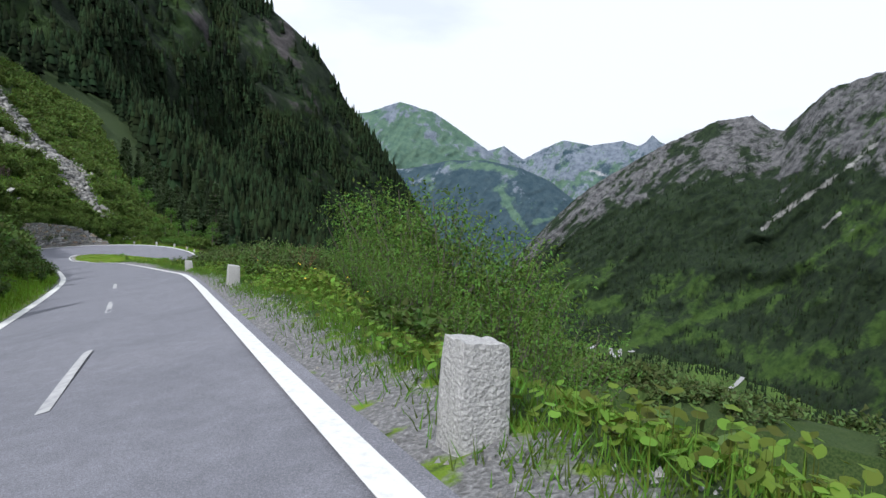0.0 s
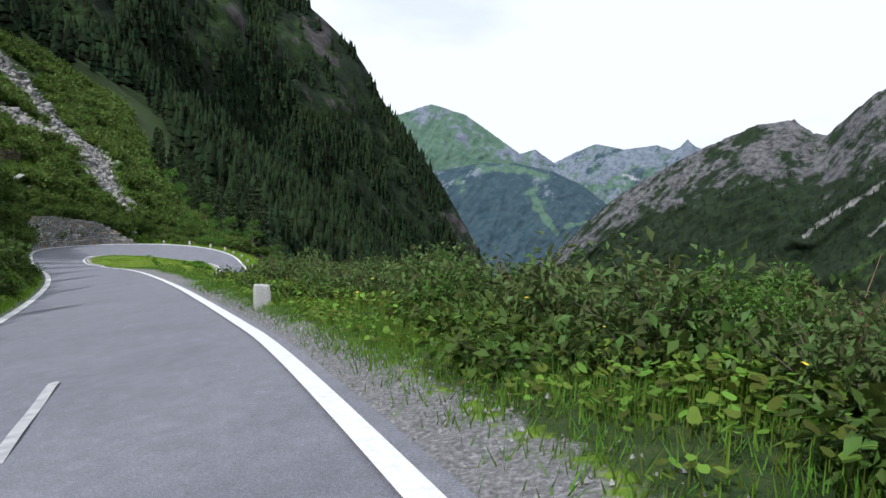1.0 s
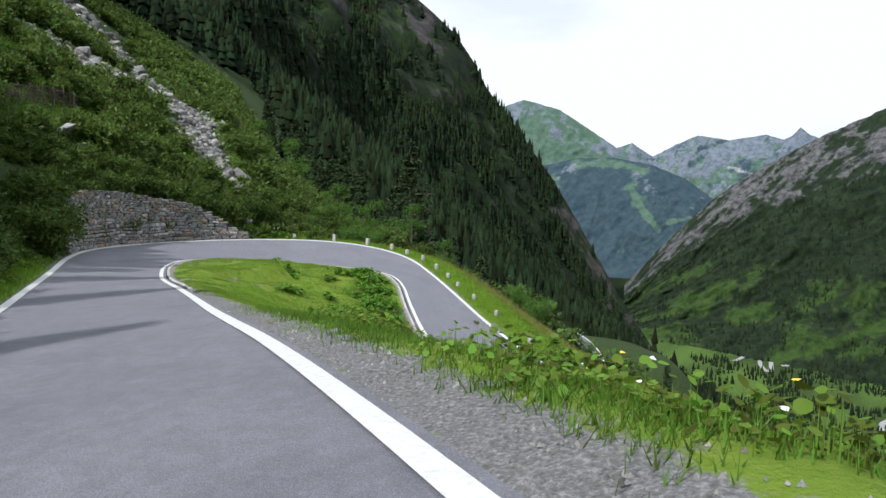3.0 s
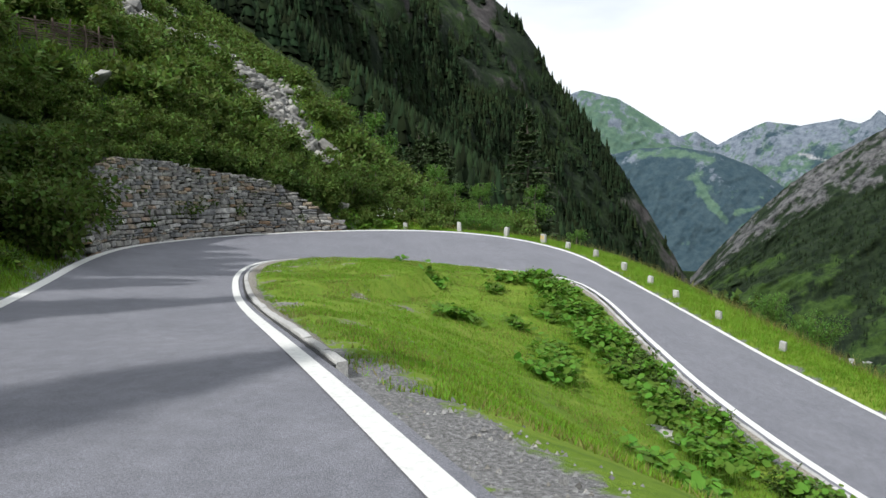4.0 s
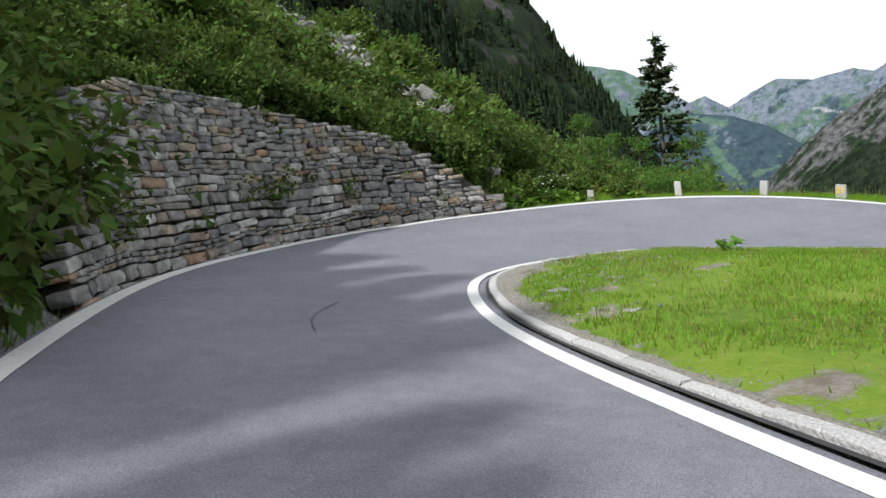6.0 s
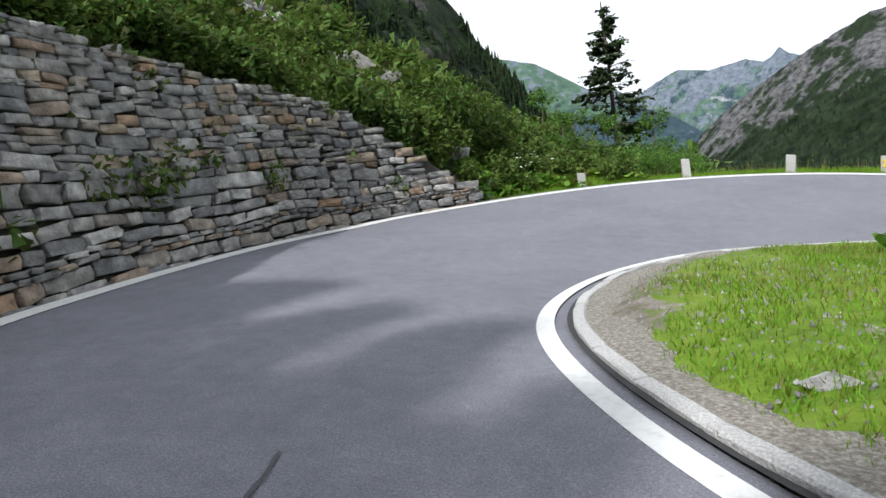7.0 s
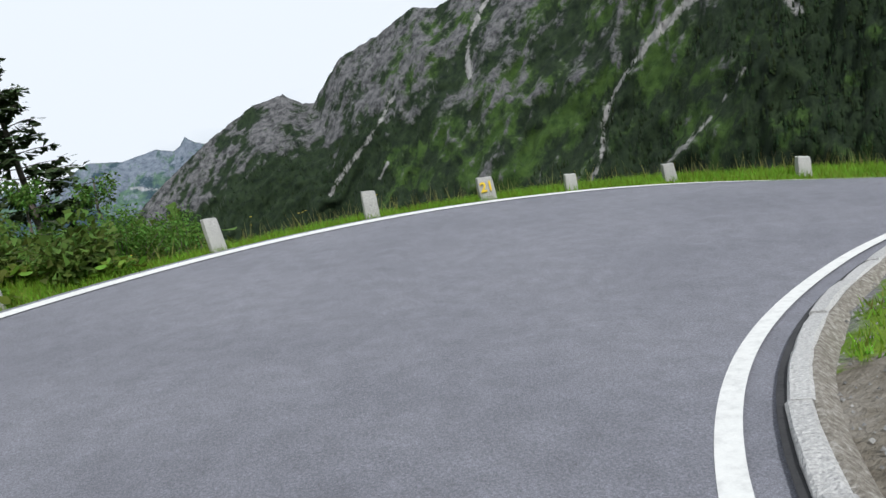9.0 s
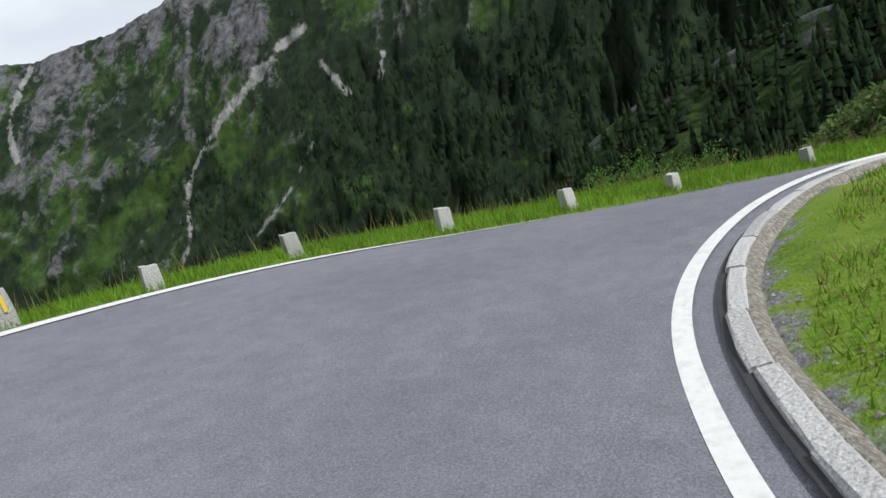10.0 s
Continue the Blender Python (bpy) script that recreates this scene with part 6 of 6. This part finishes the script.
grass("verge_dry_grass", p[-3500:], 0.2, 0.45, 0.006, BLADE_DRY, "tall dry brown stalks along the verge", 0.25)
p = np.vstack([side_points(outer, 0.35, 3.0, outer_i(-18.3, 23.5), outer_i(30, 15), 90000, rg, 1)])
grass("outer_verge_grass", p, 0.05, 0.20, 0.009, BLADE, "green grass between the road and the bollards")
p = side_points(outer, 2.2, 5.0, outer_i(-18.3, 23.5), outer_i(24, 14), 9000, rg, 1)
grass("outer_tall_grass", p, 0.2, 0.55, 0.009, BLADE_DRY, "tall seeding grass behind the bollards", 0.25)
p = side_points(outer, 0.45, 3.4, outer_i(52, -52), outer_i(-15.4, 7.6), 60000, rg, 1)
grass("bank_grass", p, 0.10, 0.35, 0.012, BLADE, "dense green grass at the foot of the bank")
tops = []
for s in rg.uniform(0, WALL_LEN * 0.97, 5000):
    hh = float(wall_top(s))
    tops.append(wall_at(s, hh, rg.uniform(-1.5, -0.45))[0][:2])
tops = np.array(tops)
tops = tops[zg(tops[:, 0], tops[:, 1]) > nearest(outer, tops[:, 0], tops[:, 1])[1] + 1.2]
grass("wall_top_grass", tops, 0.12, 0.4, 0.011, BLADE, "grass hanging over the top of the wall", 0.6)


p = np.stack([rg.uniform(-48, -23.5, 60000), rg.uniform(6, 38, 60000)], 1)
p = p[(gsample(_do, p[:, 0], p[:, 1]) > 2.0) & (nearest(slide, p[:, 0], p[:, 1])[0] > 1.0 + 0.07 * np.clip(-25 - p[:, 0], 0, 60))]
grass("slope_grass", p, 0.15, 0.5, 0.022, BLADE, "long green grass between the bushes of the slope", 0.5)


def flowers(name, p, low, high, size, material, label, petals=6):
    n = len(p)
    z = zg(p[:, 0], p[:, 1]) + rg.uniform(low, high, n)
    t = np.linspace(0, 2 * math.pi, petals, endpoint=False)
    rad = size * rg.uniform(0.6, 1.2, n)
    v = np.stack([p[:, :1] + np.cos(t) * rad[:, None], p[:, 1:2] + np.sin(t) * rad[:, None], z[:, None] + rg.normal(0, 0.25, (n, petals)) * rad[:, None]], 2)
    v = np.concatenate([v, np.stack([p[:, 0], p[:, 1], z + 0.25 * rad], 1)[:, None]], 1)
    k = np.arange(petals)
    tri = np.stack([k, (k + 1) % petals, np.full(petals, petals)], 1)
    return mesh_object(name, v.reshape(-1, 3), (tri[None] + (petals + 1) * np.arange(n)[:, None, None]).reshape(-1, 3), material, label=label, category="flowers", kind="stuff")


flowers("yellow_flowers", np.vstack([side_points(inner, 1.4, 5, inner_i(56), inner_i(14), 110, rg, -1), side_points(outer, 2, 4.5, outer_i(-17.4, 25), outer_i(-10, 28), 24, rg, 1)]), 0.3, 0.6, 0.028, PETAL, "small yellow flowers on the verge")
flowers("white_umbels", np.vstack([np.array([-18.4, 26.3]) + rg.normal(0, 0.5, (34, 2)), side_points(inner, 2.5, 6, inner_i(26), inner_i(12), 20, rg, -1)]), 0.45, 0.8, 0.045, PETAL_WHITE, "white umbel flowers among the plants", 8)
# reddish dry twigs standing in the shrubs
tw = side_points(inner, 2.4, 5.5, inner_i(50), inner_i(30), 34, rg, -1)
V, F = [], []
for x, y in tw:
    z0 = float(zg(x, y))
    for k in range(12):
        a, L = rg.uniform(0, 6.28), rg.uniform(0.45, 1.05)
        tube(V, F, [(x, y, z0), (x + 0.15 * L * math.cos(a), y + 0.15 * L * math.sin(a), z0 + 0.6 * L), (x + 0.42 * L * math.cos(a), y + 0.42 * L * math.sin(a), z0 + L)], 0.008, 0.003, 3)
mesh_object("dry_twigs", V, F, TWIG_RED, label="reddish dry twigs standing among the shrubs", category="twigs", kind="stuff")

# ---- the lower loop of the road, with parked cars ----
EYE = np.array(PATH[5][1])


def from_eye(az, el, z):
    d = (z - EYE[2]) / math.tan(radians(el))
    return (EYE[0] - d * math.sin(radians(az)), EYE[1] + d * math.cos(radians(az)), z)


edge_a = resample([from_eye(a, e, -26.0) for a, e in ((23.4, -11.35), (21.6, -11.3), (20.4, -11.3), (19.3, -11.55), (18.4, -12.1), (17.8, -12.8), (17.3, -14.0), (16.9, -15.5))], 1.0)
edge_b = resample([from_eye(a, e, -26.0) for a, e in ((23.4, -12.0), (21.9, -11.9), (21.0, -11.95), (20.3, -12.35), (19.8, -12.9), (19.4, -13.6), (19.1, -14.6), (18.9, -15.8))], 1.0)
m = 40
qa, qb = along(edge_a, np.linspace(0, 1, m)), along(edge_b, np.linspace(0, 1, m))
cols = np.linspace(-0.06, 1.06, 5)
lv = qa[:, None] * (1 - cols[None, :, None]) + qb[:, None] * cols[None, :, None]
mesh_object("lower_road", lv.reshape(-1, 3), grid_faces(m, 5), ASPHALT, label="lower loop of the asphalt road", category="road", kind="structure")
strip("lower_edge_line", edge_a, 0.12, 0.02, PAINT, "solid white edge line on the lower loop")
strip("lower_edge_line", edge_b, 0.12, 0.02, PAINT, "solid white edge line on the lower loop")
CAR_DARK = mat("dark_car_paint", [(0.012, 0.013, 0.016), (0.02, 0.021, 0.025)], 2, 0.25, 0.0, metal=0.3)
CAR_PALE = mat("pale_car_paint", [(0.55, 0.55, 0.50), (0.65, 0.65, 0.6)], 2, 0.3, 0.0)
CAR_GLASS = mat("car_glass", [(0.02, 0.025, 0.03), (0.03, 0.035, 0.04)], 2, 0.08, 0.0)
RUBBER = mat("tyre_rubber", [(0.015, 0.015, 0.015), (0.03, 0.03, 0.03)], 8, 0.9, 0.2)
LAMP_GLASS = mat("lamp_glass", [(0.6, 0.6, 0.6), (0.75, 0.75, 0.75)], 8, 0.15, 0.0)


def bevelled(sections, width, taper):
    """A body from side outlines: (x, z) rings narrowed towards the top."""
    bm = bmesh.new()
    n = len(sections)
    rings = []
    for side in (-1, -0.86, 0.86, 1):
        ring = []
        for x, z in sections:
            k = 1.0 - taper * max(0, z - 0.8)
            inset = 0.06 if abs(side) == 1 else 0.0
            ring.append(bm.verts.new((x * (1 - inset * 0.3), side * width / 2 * k, z if abs(side) < 1 else 0.8 + (z - 0.8) * (1 - inset))))
        rings.append(ring)
    for a, b in zip(rings[:-1], rings[1:]):
        for k in range(n):
            bm.faces.new((a[k], a[(k + 1) % n], b[(k + 1) % n], b[k]))
    bm.faces.new(rings[0][::-1])
    bm.faces.new(rings[-1])
    return bm


def car(x, y, z, yaw, paint, label):
    top = tagged(new("car"), label, "car", "parked cars")
    top.matrix_basis = pose(x, y, z, 0, 0, yaw)

    def bm_part(name, bm, material):
        me = bpy.data.meshes.new(name)
        bm.to_mesh(me)
        bm.free()
        me.materials.append(material)
        q = new(name, me)
        q.parent = top
        return q

    bm_part("body", bevelled([(-2.1, 0.35), (-2.15, 0.75), (-2.0, 0.95), (-0.9, 1.0), (1.9, 1.0), (2.1, 0.8), (2.1, 0.35)], 1.78, 0.0), paint)
    bm_part("cabin", bevelled([(-1.1, 0.98), (-0.35, 1.5), (1.3, 1.52), (1.85, 0.98)], 1.66, 0.25), CAR_GLASS)
    bm_part("roof", bevelled([(-0.4, 1.505), (-0.3, 1.555), (1.2, 1.575), (1.35, 1.52)], 1.5, 0.2), paint)
    for sx in (-1.35, 1.35):
        for sy in (-0.82, 0.82):
            bm = bmesh.new()
            bmesh.ops.create_cone(bm, cap_ends=True, segments=18, radius1=0.33, radius2=0.33, depth=0.2, matrix=pose(sx, sy, 0.33, 90, 0, 0))
            wheel = bm_part("wheel", bm, RUBBER)
    for sy in (-0.62, 0.62):
        bm = bmesh.new()
        bmesh.ops.create_uvsphere(bm, u_segments=10, v_segments=6, radius=0.13, matrix=Matrix.Translation((-2.06, sy, 0.74)) @ Matrix.Diagonal((0.5, 1.3, 0.8, 1)))
        bm_part("headlight", bm, LAMP_GLASS)


def on_shelf(x, y, z=-26.0):
    return float(zg(x, y))


c1, c2 = from_eye(20.95, -12.25, -26.0), from_eye(20.15, -12.95, -26.0)
car(c1[0], c1[1], on_shelf(*c1[:2]) + 0.02, 60, CAR_DARK, "dark parked car beside the lower loop")
car(c2[0], c2[1], on_shelf(*c2[:2]) + 0.02, 110, CAR_PALE, "small pale parked car beside the lower loop")

# ---- the valley floor ----
EYE0 = np.array(PATH[0][1])


def on_floor(az, el):
    d = (EYE0[2] + 399) / math.tan(radians(-el))
    x, y = EYE0[0] - d * math.sin(radians(az)), EYE0[1] + d * math.cos(radians(az))
    return (x, y, -399.0)


def valley_road(points, half, label="pale road winding over the valley floor"):
    p = resample([on_floor(*q) for q in points], 8.0)
    p[:, 2] = zg(p[:, 0], p[:, 1]) + 2.0
    d = np.gradient(p[:, :2], axis=0)
    d /= np.linalg.norm(d, axis=1, keepdims=True) + 1e-9
    nrm = np.stack([-d[:, 1], d[:, 0]], 1) * half
    a, b = p.copy(), p.copy()
    a[:, :2] += nrm
    b[:, :2] -= nrm
    mesh_object("valley_road", np.stack([a, b], 1).reshape(-1, 3), grid_faces(len(p), 2), PALE_ROAD, label=label, category="road", kind="structure")


PALE_ROAD = mat("pale_road", [(0.26, 0.26, 0.27), (0.38, 0.38, 0.38)], 0.05, 0.9, 0.0)
valley_road([(5.8, -12.8), (5.2, -12.5), (4.7, -11.9), (4.9, -11.5), (4.3, -11.6), (3.8, -12.1), (4.0, -12.8), (3.4, -13.4), (3.1, -13.2), (3.2, -12.2), (2.6, -11.7), (2.4, -12.2), (2.3, -12.9), (1.9, -12.6), (1.9, -11.8), (1.2, -11.7)], 5.0)
valley_road([(-2.4, -12.4), (-3.6, -12.6), (-4.8, -12.7), (-6.2, -13.0), (-6.7, -13.5), (-6.0, -14.7), (-4.6, -15.2), (-3.6, -15.9), (-4.3, -16.9), (-7.4, -17.3)], 5.0)
rv_ = np.random.RandomState(19)
aa, ee = rv_.uniform(-26, 9, 9000), -np.degrees(np.arctan(406 / rv_.uniform(700, 1950, 9000)))
dd = 406 / np.tan(np.radians(-ee))
vx, vy = EYE0[0] - dd * np.sin(np.radians(aa)), EYE0[1] + dd * np.cos(np.radians(aa))
ok = fbm(vx * 0.006, vy * 0.006, 4, 70) > 0.1
for pts in ([(-2.4, -12.4), (-4.8, -12.7), (-6.7, -13.5), (-6.0, -14.7), (-3.6, -15.9), (-7.4, -17.3)], [(5.8, -12.6), (1.0, -12.0)]):
    ok &= to_line(aa, ee, pts) > 0.35
ok &= to_line(aa, ee, [(4.6, -12.4), (1.6, -12.3)]) > 0.8
vx, vy = vx[ok][:3000], vy[ok][:3000]
woods("valley_forest", np.stack([vx, vy, zg(vx, vy)], 1), rv_.uniform(10, 20, len(vx)), NEEDLES_FAR, "dark clumps of spruce on the valley floor", 95, 3, 5)
hx, hy, hz = on_floor(-1.2, -10.1)
house = tagged(new("house"), "white house with a grey roof in the valley", "house")
hz = float(zg(hx, hy))
house.location = (hx, hy, hz)
wall_v = [(sx * 7, sy * 5, z) for z in (0, 7) for sx, sy in ((-1, -1), (1, -1), (1, 1), (-1, 1))]
part("wall", wall_v, [(0, 1, 5, 4), (1, 2, 6, 5), (2, 3, 7, 6), (3, 0, 4, 7)], mat("white_render", [(0.7, 0.7, 0.68), (0.8, 0.8, 0.78)], 0.5, 0.9, 0.0), house)
roof_v = [(-7.8, -5.8, 6.6), (7.8, -5.8, 6.6), (7.8, 0, 10.5), (-7.8, 0, 10.5), (-7.8, 5.8, 6.6), (7.8, 5.8, 6.6)]
part("roof", roof_v, [(0, 1, 2, 3), (3, 2, 5, 4)], mat("slate_roof", [(0.16, 0.16, 0.17), (0.24, 0.24, 0.25)], 0.5, 0.8, 0.0), house)

# ---- pieces of the kerb and the wall ----
for a, b in KERB_PIECES:
    v = []
    jog = rk.normal(0, 0.006, 2)
    for s in np.linspace(a, b, 4):
        end = 0.012 if s in (a, b) else 0.0
        for off, lift in ((0.245, -0.14), (0.25, 0.045 - end), (0.265, 0.06 - end), (0.355, 0.065 - end), (0.372, 0.05 - end), (0.375, -0.14)):
            v.append(beside(s, off + jog[0] + rk.normal(0, 0.003), lift + jog[1] + rk.normal(0, 0.003)))
    f = grid_faces(4, 6).tolist()
    c0 = np.mean(v, axis=0)
    me = bpy.data.meshes.new("kerb_stone")
    me.from_pydata([tuple(q - c0) for q in v], [], f + [(0, 1, 2, 3, 4, 5), (23, 22, 21, 20, 19, 18)])
    me.materials.append(GRANITE)
    o = new("kerb_stone", me)
    o.parent = kerb
    o.location = c0
for i, w in enumerate(WALL_PIECES):
    o = new("stone", stone_meshes[i % 24])
    o.parent = retaining_wall
    o.matrix_basis = stone_matrix(*w)
